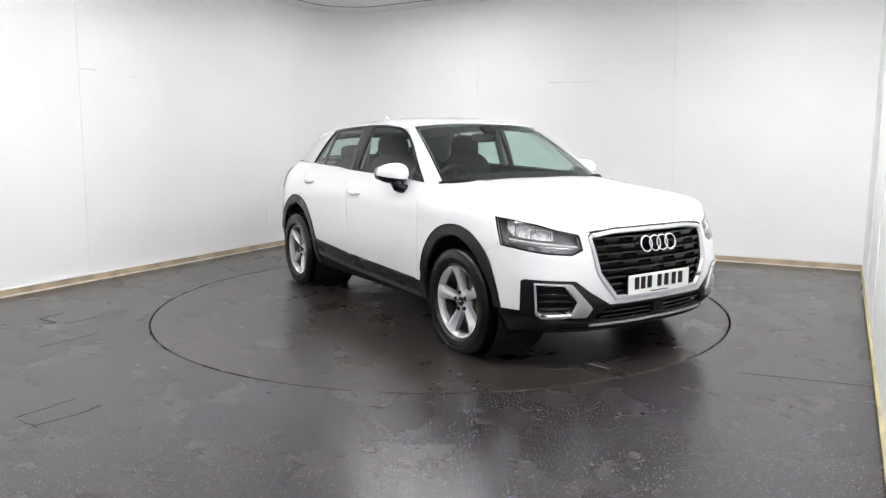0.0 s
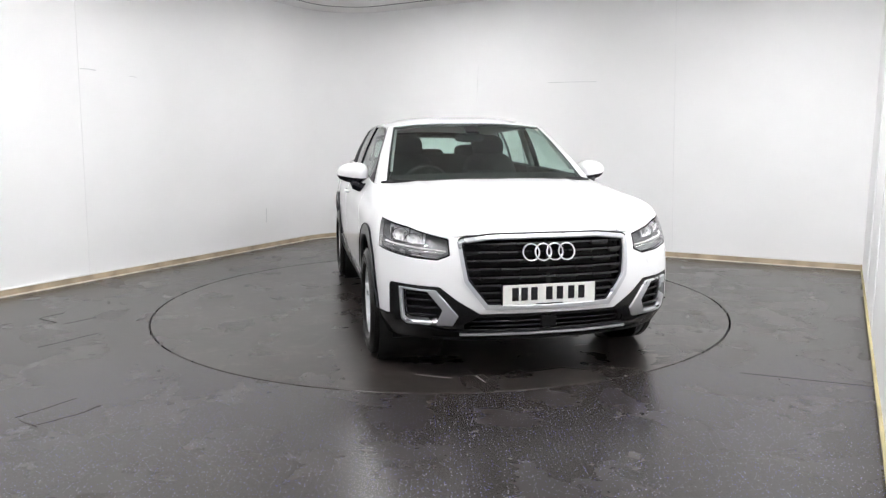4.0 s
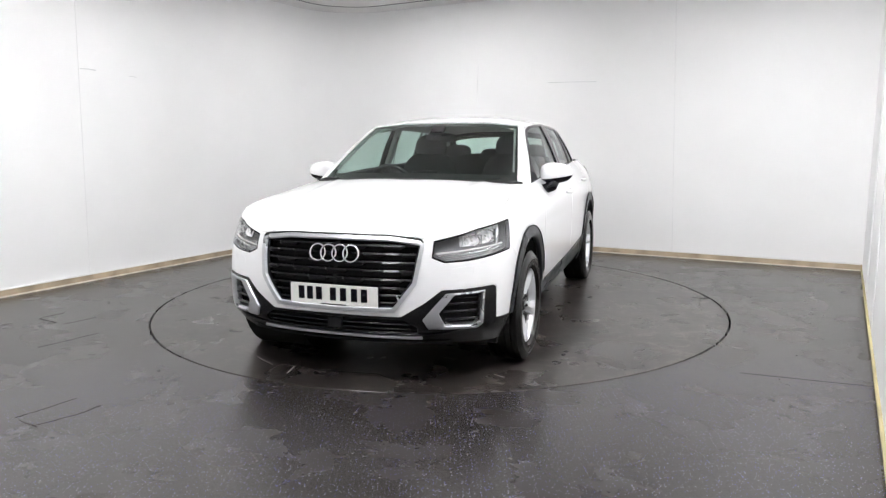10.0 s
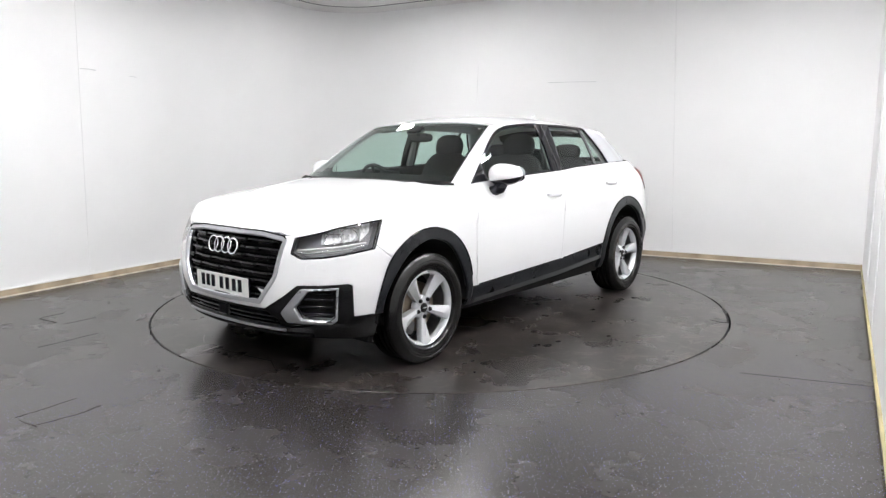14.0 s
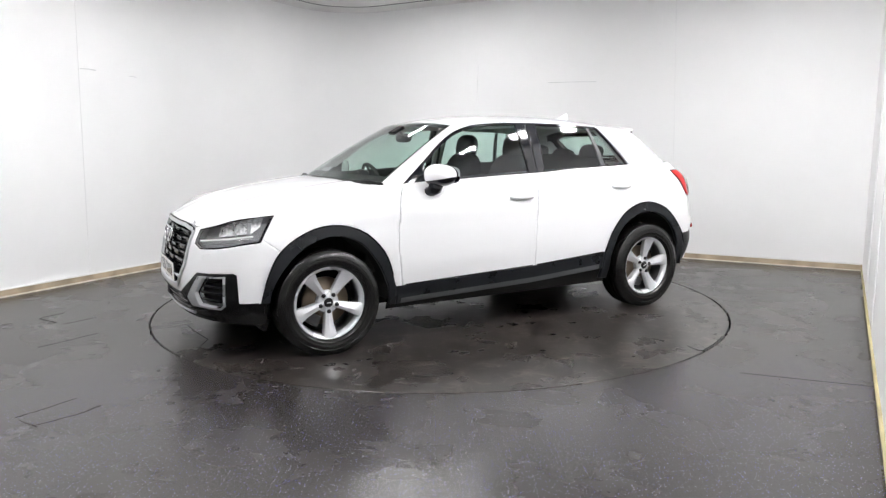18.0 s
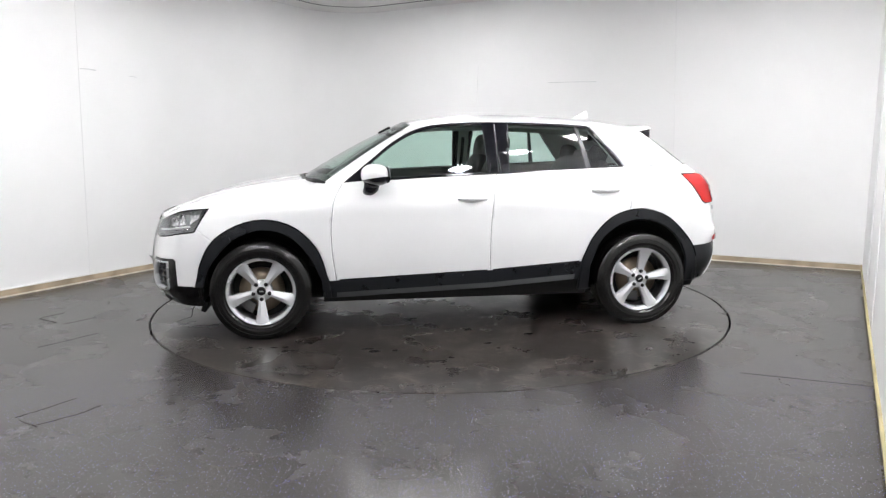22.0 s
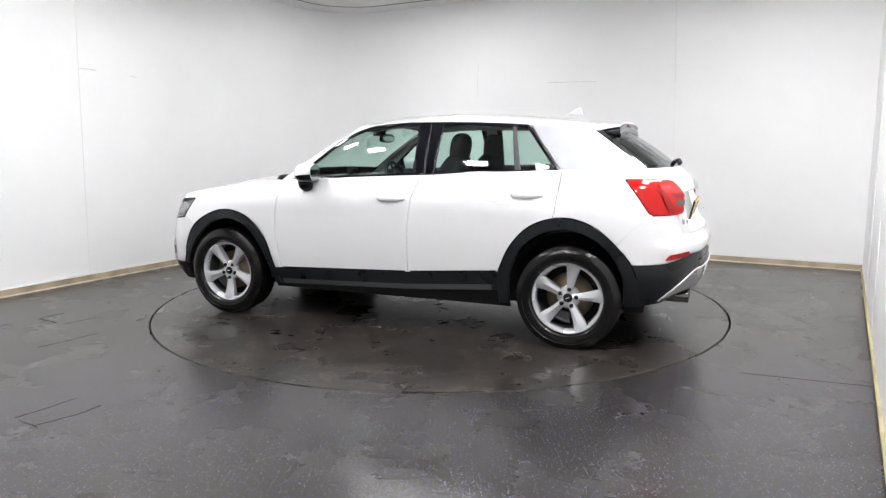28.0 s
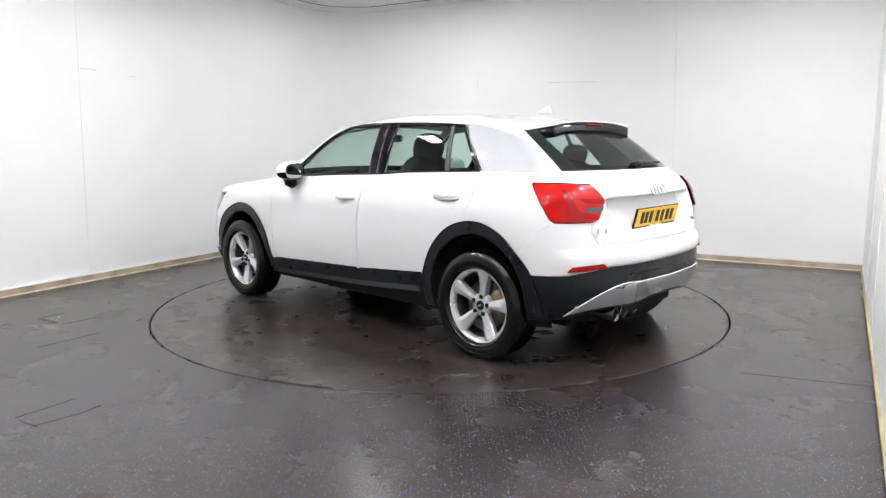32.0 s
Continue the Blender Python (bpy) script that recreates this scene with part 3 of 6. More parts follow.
def clip(V, F, g):
    """The piece of a triangle mesh where g (a value for each vertex) is above zero, cut cleanly along g = 0."""
    g = np.where(np.abs(g) < 1e-7, 1e-7, g)
    pos = g > 0
    cnt = pos[F].sum(1)
    keep = [F[cnt == 3]]
    newv, base = [], len(V)
    edge_id = {}

    def cut(a, b):
        key = (a, b) if a < b else (b, a)
        if key not in edge_id:
            w = g[a] / (g[a] - g[b])
            edge_id[key] = base + len(newv)
            newv.append(V[a] + w * (V[b] - V[a]))
        return edge_id[key]

    extra = []
    for f in F[(cnt == 1) | (cnt == 2)]:
        p = [pos[k] for k in f]
        if sum(p) == 1:
            k = p.index(True)
            a, b, c = f[k], f[(k + 1) % 3], f[(k + 2) % 3]
            extra.append((a, cut(a, b), cut(a, c)))
        else:
            k = p.index(False)
            a, b, c = f[k], f[(k + 1) % 3], f[(k + 2) % 3]
            ab, ac = cut(a, b), cut(a, c)
            extra += [(ab, b, c), (ab, c, ac)]
    if extra:
        keep.append(np.array(extra))
    F2 = np.concatenate(keep)
    V2 = np.concatenate([V, np.array(newv)]) if newv else V
    used, inv = np.unique(F2, return_inverse=True)
    return V2[used], inv.reshape(-1, 3)


def inside(P, poly):
    """Signed distance of plane points to a polygon, positive inside."""
    P, poly = np.asarray(P, float), np.asarray(poly, float)
    best = np.full(len(P), 1e9)
    ins = np.zeros(len(P), bool)
    for a, b in zip(poly, np.roll(poly, -1, 0)):
        e = b - a
        w = np.clip(((P - a) @ e) / (e @ e + 1e-12), 0, 1)
        best = np.minimum(best, np.linalg.norm(P - a - w[:, None] * e, axis=1))
        hit = ((a[1] > P[:, 1]) != (b[1] > P[:, 1]))
        xx = a[0] + (P[:, 1] - a[1]) * e[0] / (e[1] if abs(e[1]) > 1e-12 else 1e-12)
        ins ^= hit & (P[:, 0] < xx)
    return np.where(ins, best, -best)


def rounded(pts, r=0.02, n=4):
    """A polygon with its corners rounded."""
    out = []
    m = len(pts)
    for i in range(m):
        p, a, b = (np.array(pts[k % m], float) for k in (i, i - 1, i + 1))
        ra, rb = min(r, np.linalg.norm(a - p) * 0.45), min(r, np.linalg.norm(b - p) * 0.45)
        q0, q1 = p + (a - p) / np.linalg.norm(a - p) * ra, p + (b - p) / np.linalg.norm(b - p) * rb
        for k in range(n + 1):
            w = k / n
            out.append((1 - w) ** 2 * q0 + 2 * w * (1 - w) * p + w * w * q1)
    return np.array(out)


def curve(keys, n=40):
    """A smooth open line through plane points."""
    k = np.asarray(keys, float)
    t = np.concatenate([[0], np.cumsum(np.linalg.norm(np.diff(k, axis=0), axis=1))])
    return spline(np.column_stack([t, k]), np.linspace(0, t[-1], n))


def facing_out(V, F):
    """Turn a sheet's faces so that they look away from the car's middle."""
    a, b, c = V[F[:, 0]], V[F[:, 1]], V[F[:, 2]]
    n = np.cross(b - a, c - a)
    mid = (a + b + c) / 3
    ref = np.column_stack([np.clip(mid[:, 0], -1.1, 1.1) * 0.85, mid[:, 1] * 0, np.clip(mid[:, 2], 0.3, 0.7)])
    return F if ((mid - ref) * n).sum() > 0 else F[:, ::-1]


def panel(name, V, F, material, parent, label="", thick=0.006, both=True, smooth=True, flip=False):
    """A sheet-metal panel with thickness; both: a second one mirrored on the car's other side."""
    made = []
    V, F = V[:, :3], facing_out(V[:, :3], F)
    for side in ((1, -1) if both else (1,)):
        W = V * np.array([1, side, 1])
        G = F if (side > 0) != flip else F[:, ::-1]
        ob = obj(name, W, G, material, parent, label, smooth)
        if thick:
            sol = ob.modifiers.new("thickness", "SOLIDIFY")
            sol.thickness, sol.offset = thick, -1
        made.append(ob)
    return made


# --- the flank: one smooth skin, cut into the car's panels
NS, NV = 420, 90
ss = np.repeat(np.linspace(0, 15, NS), NV)
vv = np.tile(np.linspace(0, 1, NV), NS)
edge = spline(PLAN, ss)
zz = edge[:, 2] + vv * (edge[:, 3] - edge[:, 2])
FV = skin_point(ss, zz)
FF = grid_faces(NS, NV)[:, ::-1]
GAP = 0.0015

ARCH_F = [(1.728, 0.20), (1.726, 0.363), (1.690, 0.491), (1.610, 0.651), (1.490, 0.740), (1.284, 0.794), (1.095, 0.748), (0.953, 0.613), (0.866, 0.376), (0.845, 0.20)]
ARCH_R = [(-0.855, 0.20), (-0.867, 0.470), (-0.941, 0.631), (-1.077, 0.769), (-1.290, 0.824), (-1.476, 0.770), (-1.611, 0.654), (-1.690, 0.556), (-1.74, 0.40), (-1.76, 0.20)]


def arch_poly(keys, x_mid):
    body = curve(keys[1:-1], 48)
    return np.vstack([[keys[0]], body, [keys[-1]]])


POLY_AF, POLY_AR = arch_poly(ARCH_F, AXLE), arch_poly(ARCH_R, -AXLE)
# wheel opening: the arch line, less the width of the cladding band
OPEN_F = arch_poly([(1.686, 0.10), (1.682, 0.307), (1.658, 0.433), (1.578, 0.564), (1.450, 0.678), (1.286, 0.728), (1.123, 0.685), (0.995, 0.547), (0.915, 0.377), (0.90, 0.10)], AXLE)
OPEN_R = arch_poly([(-0.925, 0.10), (-0.930, 0.430), (-1.004, 0.608), (-1.110, 0.703), (-1.292, 0.751), (-1.467, 0.699), (-1.593, 0.580), (-1.645, 0.470), (-1.66, 0.10)], -AXLE)
SILL = np.array([(2.3, 0.35), (0.834, 0.379), (-0.219, 0.418), (-0.875, 0.464), (-2.3, 0.50)])


def sill_top(x):
    return np.interp(-x, -SILL[:, 0], SILL[:, 1])


def piece(tests, V=None, F=None):
    """Cut the flank by a list of tests; each gives a signed value for the points still there."""
    V, F = (FV, FF) if V is None else (V, F)
    for test in tests:
        V, F = clip(V, F, test(V))
    return V, F


def xz(V):
    return V[:, [0, 2]]


GAP_DOOR_F = curve([(0.772, 1.10), (0.772, 1.014), (0.816, 0.930), (0.838, 0.816), (0.842, 0.565), (0.822, 0.395), (0.815, 0.30)], 40)
GAP_B = curve([(-0.292, 1.13), (-0.286, 1.09), (-0.245, 0.913), (-0.225, 0.722), (-0.220, 0.413), (-0.220, 0.30)], 40)
GAP_C = curve([(-1.236, 1.15), (-1.232, 1.072), (-1.226, 0.923), (-1.205, 0.80), (-1.16, 0.70), (-1.10, 0.55), (-1.05, 0.30)], 40)


def ahead(line):
    """Signed: positive in front of an upright line."""
    xs, zs = line[:, 0][::-1], line[:, 1][::-1]
    return lambda V: V[:, 0] - np.interp(V[:, 2], zs, xs)


def neg(f, gap=GAP):
    return lambda V: -f(V) - gap


def pls(f, gap=GAP):
    return lambda V: f(V) - gap


above_sill = lambda V: V[:, 2] - sill_top(V[:, 0])
out_af = lambda V: -inside(xz(V), POLY_AF)
out_ar = lambda V: -inside(xz(V), POLY_AR)



def node_at(z, x=None, y=None, rear=False):
    """The node place at which the flank's skin has the given x or y at height z."""
    a, b = (10.5, 15.0) if rear else ((0.0, 12.5) if x is not None else (0.0, 5.0))
    for _ in range(40):
        m = (a + b) / 2
        p = skin_point([m], [z])[0]
        before = p[0] > x if x is not None else (p[1] > abs(y) if rear else p[1] < abs(y))
        a, b = (m, b) if before else (a, m)
    return (a + b) / 2


def patch(poly, out, step=0.006, holes=()):
    """A piece of skin on an outline in (node place, height), set off by out."""
    poly = np.asarray(poly, float)
    s0, s1, z0, z1 = poly[:, 0].min(), poly[:, 0].max(), poly[:, 1].min(), poly[:, 1].max()
    ns = max(8, int((s1 - s0) * 0.25 / step))
    nz = max(6, int((z1 - z0) / step))
    s = np.repeat(np.linspace(s0 - 1e-4, s1 + 1e-4, ns), nz)
    z = np.tile(np.linspace(z0 - 1e-4, z1 + 1e-4, nz), ns)
    o = out(s, z) if callable(out) else out
    P = skin_point(np.clip(s, 0, 15), z, o)
    F = grid_faces(ns, nz)[:, ::-1]
    A = np.column_stack([P, s * 0.25, z])
    scaled = lambda q: np.asarray(q, float) * np.array([0.25, 1])
    A, F = clip(A, F, inside(A[:, 3:5], scaled(poly)))
    for h in holes:
        A, F = clip(A, F, -inside(A[:, 3:5], scaled(h)))
    return A[:, :3], F


def shrink(poly, d):
    """An outline in (node place, height) moved inwards by about d metres."""
    q = np.asarray(poly, float) * np.array([0.25, 1])
    area = sum(a[0] * b[1] - b[0] * a[1] for a, b in zip(q, np.roll(q, -1, 0)))
    sign = 1 if area > 0 else -1
    out = []
    n = len(q)
    for i in range(n):
        e0, e1 = q[i] - q[i - 1], q[(i + 1) % n] - q[i]
        e0, e1 = e0 / np.linalg.norm(e0), e1 / np.linalg.norm(e1)
        n0, n1 = np.array([-e0[1], e0[0]]) * sign, np.array([-e1[1], e1[0]]) * sign
        m = n0 + n1
        out.append(q[i] + m / max(m @ n0, 0.35) * d)
    return np.array(out) / np.array([0.25, 1])


def zs(points, rear=False):
    """Outline points given by (y, z), or (x, z) where the first is marked by a third entry, as (node place, height)."""
    return [(node_at(p[1], x=p[0]) if len(p) > 2 else (0.0 if (p[0] <= 0 and not rear) else (15.0 if p[0] <= 0 else node_at(p[1], y=p[0], rear=rear))), p[1]) for p in points]


# outlines on nose and tail, left half
GRILLE = zs([(0, 0.803), (0.30, 0.801), (0.455, 0.783), (0.478, 0.765), (0.455, 0.560), (0.345, 0.412), (0, 0.408)])
BLACK_F = zs([(0, 0.388), (0.375, 0.388), (0.50, 0.465), (0.580, 0.530), (1.862, 0.543, 1), (1.846, 0.532, 1), (1.840, 0.366, 1), (1.74, 0.362, 1), (1.686, 0.360, 1), (1.686, 0.225, 1), (0, 0.225)])
FOG = zs([(1.903, 0.522, 1), (0.600, 0.512), (0.487, 0.375), (0.512, 0.322), (0.735, 0.322), (1.905, 0.345, 1)])
FOG_HOLE = zs([(1.911, 0.513, 1), (0.640, 0.505), (0.565, 0.408), (0.592, 0.338), (0.735, 0.334), (1.913, 0.352, 1)])
INTAKE = zs([(0, 0.372), (0.385, 0.372), (0.455, 0.330), (0.455, 0.296), (0, 0.292)])
LAMP = zs([(0.522, 0.777), (0.62, 0.801), (0.72, 0.836), (1.700, 0.862, 1), (1.618, 0.868, 1), (1.640, 0.838, 1), (1.712, 0.716, 1), (0.79, 0.694), (0.70, 0.676), (0.585, 0.668), (0.522, 0.694)])
TAIL = zs([(-1.622, 1.060, 1), (0.70, 1.060), (0.560, 1.050), (0.530, 0.965), (0.600, 0.858), (0.640, 0.846), (-1.805, 0.846, 1), (-1.775, 0.862, 1)], True)
GATE = zs([(0, 0.717), (0.620, 0.722), (0.656, 0.79), (0.645, 0.8455), (0.600, 0.857), (0.530, 0.965), (0.560, 1.050), (0.617, 1.13), (0, 1.13)], True)
BLACK_R = zs([(-1.60, 0.556, 1), (-1.72, 0.553, 1), (0.785, 0.560), (0.56, 0.598), (0.30, 0.600), (0, 0.598), (0, 0.375), (0.22, 0.365), (0.30, 0.342), (0.58, 0.345), (0.735, 0.306), (-1.72, 0.296, 1), (-1.60, 0.292, 1)], True)
REFLECTOR = zs([(0.790, 0.580), (0.765, 0.613), (0.605, 0.620), (0.575, 0.594)], True)
DIFFUSER = zs([(0.758, 0.325), (0.684, 0.408), (0.605, 0.455), (0.531, 0.482), (0.30, 0.492), (0, 0.492), (0, 0.395), (0.20, 0.385), (0.28, 0.362), (0.52, 0.362), (0.64, 0.356), (0.70, 0.345)], True)
GATE = [(s if s < 14.999 else 15.4, z) for s, z in GATE]

# --- bonnet
def top_edge(s):
    s = np.asarray(s, float).ravel()
    return skin_point(s, spline(PLAN, s)[:, 3])


HOOD_EDGE = top_edge(np.linspace(0, 6.05, 90))
HOOD_Z = [(0.80, 1.050), (1.08, 1.044), (1.26, 1.022), (1.42, 0.995), (1.64, 0.946), (1.82, 0.888), (1.95, 0.839), (2.00, 0.817), (2.04, 0.800), (2.10, 0.770)]
side_part = HOOD_EDGE[HOOD_EDGE[:, 1] > 0.50]


def hood_height(x, y, drop=0.0):
    """Height of the bonnet's skin."""
    zc = spline(HOOD_Z, x)[:, 0]
    o = np.argsort(side_part[:, 0])
    ye = np.interp(x, side_part[o, 0], side_part[o, 1])
    ze = np.interp(x, side_part[o, 0], side_part[o, 2])
    w = np.clip(np.abs(y) / ye, 0, 1.3)
    z = zc + (ze - zc) * w**2.7
    # raised centre with soft shoulder lines
    z += 0.004 * np.exp(-((np.abs(y) - (0.42 + 0.10 * (2.0 - x))) / 0.03) ** 2)
    return z - drop


gx, gy = np.linspace(0.80, 2.10, 80), np.linspace(0.0, 0.86, 56)
X, Y = (a.ravel() for a in np.meshgrid(gx, gy, indexing="ij"))
HV, HF = np.column_stack([X, Y, hood_height(X, Y)]), grid_faces(80, 56)
hood_poly = np.vstack([[(2.20, -0.5)], [(2.20, 0)], HOOD_EDGE[:, :2], [(0.80, -0.5)]])
WS_BASE = [(0.0, 1.065), (0.25, 1.055), (0.45, 1.022), (0.60, 0.968), (0.719, 0.900), (0.86, 0.80)]
cowl = lambda V: V[:, 0] - np.interp(V[:, 1], [p[0] for p in WS_BASE], [p[1] for p in WS_BASE])
hood_in = lambda V: inside(V[:, :2], hood_poly)


def hood_mesh():
    V, F = clip(HV, HF, cowl(HV))
    return clip(V, F, hood_in(V) - 0.0025)



# --- greenhouse: ruled skin from belt line to roof edge; node, bottom x y z, top x y z, bulge
GREEN = np.array([
    (0, 1.065, 0.000, 1.030, 0.315, 0.000, 1.432, 0.016), (1, 1.030, 0.400, 1.026, 0.305, 0.330, 1.426, 0.016),
    (2, 0.890, 0.719, 1.014, 0.278, 0.572, 1.406, 0.012), (3, 0.772, 0.772, 1.012, 0.195, 0.604, 1.398, 0.012),
    (3.25, 0.660, 0.778, 1.021, 0.130, 0.611, 1.4035, 0.012),
    (4, 0.350, 0.782, 1.045, 0.000, 0.618, 1.415, 0.012), (5, -0.260, 0.776, 1.072, -0.260, 0.620, 1.423, 0.012),
    (6, -0.800, 0.757, 1.091, -0.700, 0.616, 1.413, 0.012), (7, -1.215, 0.737, 1.105, -1.000, 0.606, 1.397, 0.012),
    (8, -1.520, 0.690, 1.113, -1.230, 0.590, 1.380, 0.010), (9, -1.722, 0.617, 1.117, -1.400, 0.560, 1.358, 0.004),
    (10, -1.832, 0.350, 1.116, -1.450, 0.350, 1.378, 0.010), (11, -1.868, 0.000, 1.116, -1.465, 0.000, 1.388, 0.012)])


def green_point(s, v, out=0.0):
    s, v = np.asarray(s, float).ravel(), np.asarray(v, float).ravel()
    k = spline(GREEN, s)
    kn = spline(GREEN, np.minimum(s + 1e-3, 11)) - spline(GREEN, np.maximum(s - 1e-3, 0))
    p = k[:, :3] + (k[:, 3:6] - k[:, :3]) * v[:, None]
    tan = kn[:, :3] + (kn[:, 3:6] - kn[:, :3]) * v[:, None]
    tan[(s < 1e-3)] = (0, 1, 0)
    tan[(s > 11 - 1e-3)] = (0, -1, 0)
    n = np.cross(tan, k[:, 3:6] - k[:, :3])
    n /= np.linalg.norm(n, axis=1)[:, None]
    n *= np.sign((n[:, 0] * np.sign(p[:, 0] + 0.3) * 0.2 + n[:, 1] * (p[:, 1] + 1e-6) + n[:, 2] * 0.5))[:, None]
    p = p + n * (out + k[:, 6] * np.sin(np.pi * np.clip(v, 0, 1)))[:, None]
    p[:, 1] = np.maximum(p[:, 1], 0)
    return p


NG, NGV = 240, 44
gs, gv = np.repeat(np.linspace(0, 11, NG), NGV), np.tile(np.linspace(-0.05, 1, NGV), NG)
GV, GF = green_point(gs, gv), grid_faces(NG, NGV)[:, ::-1]
# node place kept as a fourth column, so that pieces can be cut by it
GV4 = np.column_stack([GV, gs, gv])

# daylight opening of the side windows (with its black trim), in side view
DLO = np.vstack([curve([(0.790, 0.995), (0.569, 1.172), (0.420, 1.287), (0.287, 1.361), (0.139, 1.403), (0.014, 1.416), (-0.255, 1.4215), (-0.562, 1.4165), (-0.844, 1.406), (-0.975, 1.397)], 50),
                 curve([(-0.985, 1.390), (-1.215, 1.104)], 4), curve([(-1.205, 1.098), (-0.80, 1.084), (-0.26, 1.066), (0.35, 1.040), (0.70, 1.012)], 20)])
dlo_in = lambda V: inside(V[:, [0, 2]], DLO)


def green_piece(tests):
    V, F = GV4, GF
    for t in tests:
        V, F = clip(V, F, t(V))
    return V[:, :3], F


ws_region = lambda V: np.minimum(1.93 - V[:, 3], 0.985 - V[:, 4]) if V.shape[1] > 3 else None
A_PILLAR = lambda V: V[:, 3] - 1.945
rear_region = lambda V: V[:, 3] - 9.06
side_region = lambda V: 8.98 - V[:, 3]

# --- roof
ROOF_Z = [(-1.53, 1.392), (-1.40, 1.410), (-1.19, 1.440), (-0.90, 1.470), (-0.60, 1.487), (-0.26, 1.492), (0.00, 1.481), (0.18, 1.458), (0.315, 1.433)]


def roof_grid(x0, x1, n, m=28):
    """Roof skin between two x, left half."""
    top = green_point(np.linspace(0, 9.6, 260), np.ones(260))
    o = np.argsort(top[:, 0])
    side = top[(top[:, 1] > 0.5)]
    so = np.argsort(side[:, 0])
    x = np.repeat(np.linspace(x0, x1, n), m)
    w = np.tile(np.linspace(0, 1, m), n)
    ye = np.interp(x, side[so, 0], side[so, 1])
    ze = np.interp(x, side[so, 0], side[so, 2])
    zc = spline(ROOF_Z, x)[:, 0]
    y = ye * w
    z = zc + (ze - zc) * w**3.0
    return np.column_stack([x, y, z]), grid_faces(n, m)[:, ::-1]


def mirror_joined(V, F):
    W = np.vstack([V, V * np.array([1, -1, 1])])
    G = np.vstack([F, F[:, ::-1] + len(V)])
    return W, G


def welded(name, V, F, material, parent, label="", thick=0.006):
    """A panel of both halves, welded on the car's middle line."""
    W, G = mirror_joined(V[:, :3], facing_out(V[:, :3], F))
    bm = bmesh.new()
    vs = [bm.verts.new(p) for p in W]
    for f in G:
        try:
            bm.faces.new([vs[k] for k in f])
        except ValueError:
            pass
    bmesh.ops.remove_doubles(bm, verts=bm.verts, dist=1e-4)
    me = bpy.data.meshes.new(name)
    bm.to_mesh(me)
    bm.free()
    me.materials.append(material)
    me.polygons.foreach_set("use_smooth", [True] * len(me.polygons))
    ob = new(name, me)
    ob.parent = parent
    if label:
        ob["label"] = label
    if thick:
        s = ob.modifiers.new("thickness", "SOLIDIFY")
        s.thickness, s.offset = thick, -1
    return ob



welded("bonnet", *hood_mesh(), M_PAINT, car, "white bonnet", 0.008)

# --- body panels cut from the flank
FV = np.column_stack([FV, ss])
sz = lambda V: V[:, [3, 2]] * np.array([0.25, 1])


def not_in(poly, gap=0.0):
    q = np.asarray(poly) * np.array([0.25, 1])
    return lambda V: -inside(sz(V), q) - gap


def within(poly, gap=0.0):
    q = np.asarray(poly) * np.array([0.25, 1])
    return lambda V: inside(sz(V), q) - gap


def body(name, tests, material=M_PAINT, label="", join=False, thick=0.006, bend=None):
    V, F = piece(tests)
    V = V[:, :3].copy()
    if bend:
        V = bend(V)
    return [welded(name, V, F, material, car, label, thick)] if join else panel(name, V, F, material, car, label, thick)


seam_front = lambda V: V[:, 0] - np.interp(V[:, 2], [0.50, 0.60, 0.655, 0.752, 0.80], [1.40, 1.50, 1.60, 1.72, 1.80])
door_f, gap_b, gap_c = ahead(GAP_DOOR_F), ahead(GAP_B), ahead(GAP_C)
front_half, rear_half = (lambda V: 7.5 - V[:, 3]), (lambda V: V[:, 3] - 7.5)
body("front_bumper", [front_half, pls(seam_front, 0.0010), out_af, not_in(BLACK_F), not_in(GRILLE), not_in(LAMP, 0.001)], label="white front bumper", join=True)
body("front_wing", [front_half, neg(seam_front, 0.0010), out_af, pls(door_f), above_sill, not_in(LAMP, 0.001)], label="white front wing")
front_doors = body("front_door", [neg(door_f), pls(gap_b), above_sill], label="white front door, closed")
rear_doors = body("rear_door", [neg(gap_b), pls(gap_c), above_sill, lambda V: -inside(xz(V), POLY_AR)], label="white rear door, closed")
seam_rear = lambda V: V[:, 2] - np.interp(-V[:, 0], [1.3, 1.60, 1.70, 1.80, 3], [0.60, 0.665, 0.775, 0.845, 0.845])
body("rear_quarter_panel", [rear_half, neg(gap_c), out_ar, pls(seam_rear, 0.0007), not_in(TAIL, 0.001), not_in(GATE, 0.0), lambda V: np.where(V[:, 3] > 12.2, V[:, 2] - 1.0515, 1.0)], label="white rear quarter panel")


def shelf(V):
    """The rear bumper stands a little proud under the tailgate."""
    k = np.clip((0.705 - V[:, 2]) / 0.05, 0, 1) * np.clip((V[:, 2] - 0.56) / 0.06, 0, 1) * np.clip((-1.75 - V[:, 0]) / 0.12, 0, 1)
    V[:, 0] -= 0.022 * k
    return V


body("rear_bumper", [rear_half, neg(gap_c), out_ar, neg(seam_rear, 0.0007), not_in(TAIL, 0.001), not_in(GATE, 0.0004), not_in(BLACK_R), lambda V: V[:, 2] - np.where(V[:, 0] < -1.62, 0.45, 0.0)], label="white rear bumper", join=True, bend=shelf)


def plate_recess(V):
    """A ledge across the tailgate with the number plate's hollow under it."""
    d = np.where(V[:, 2] < 0.957, np.clip((V[:, 2] - 0.735) / 0.05, 0, 1), np.clip((0.975 - V[:, 2]) / 0.018, 0, 1))
    side = np.clip((0.53 - np.abs(V[:, 1])) / 0.10, 0, 1)
    V[:, 0] += 0.075 * d * d * (3 - 2 * d) * side
    return V


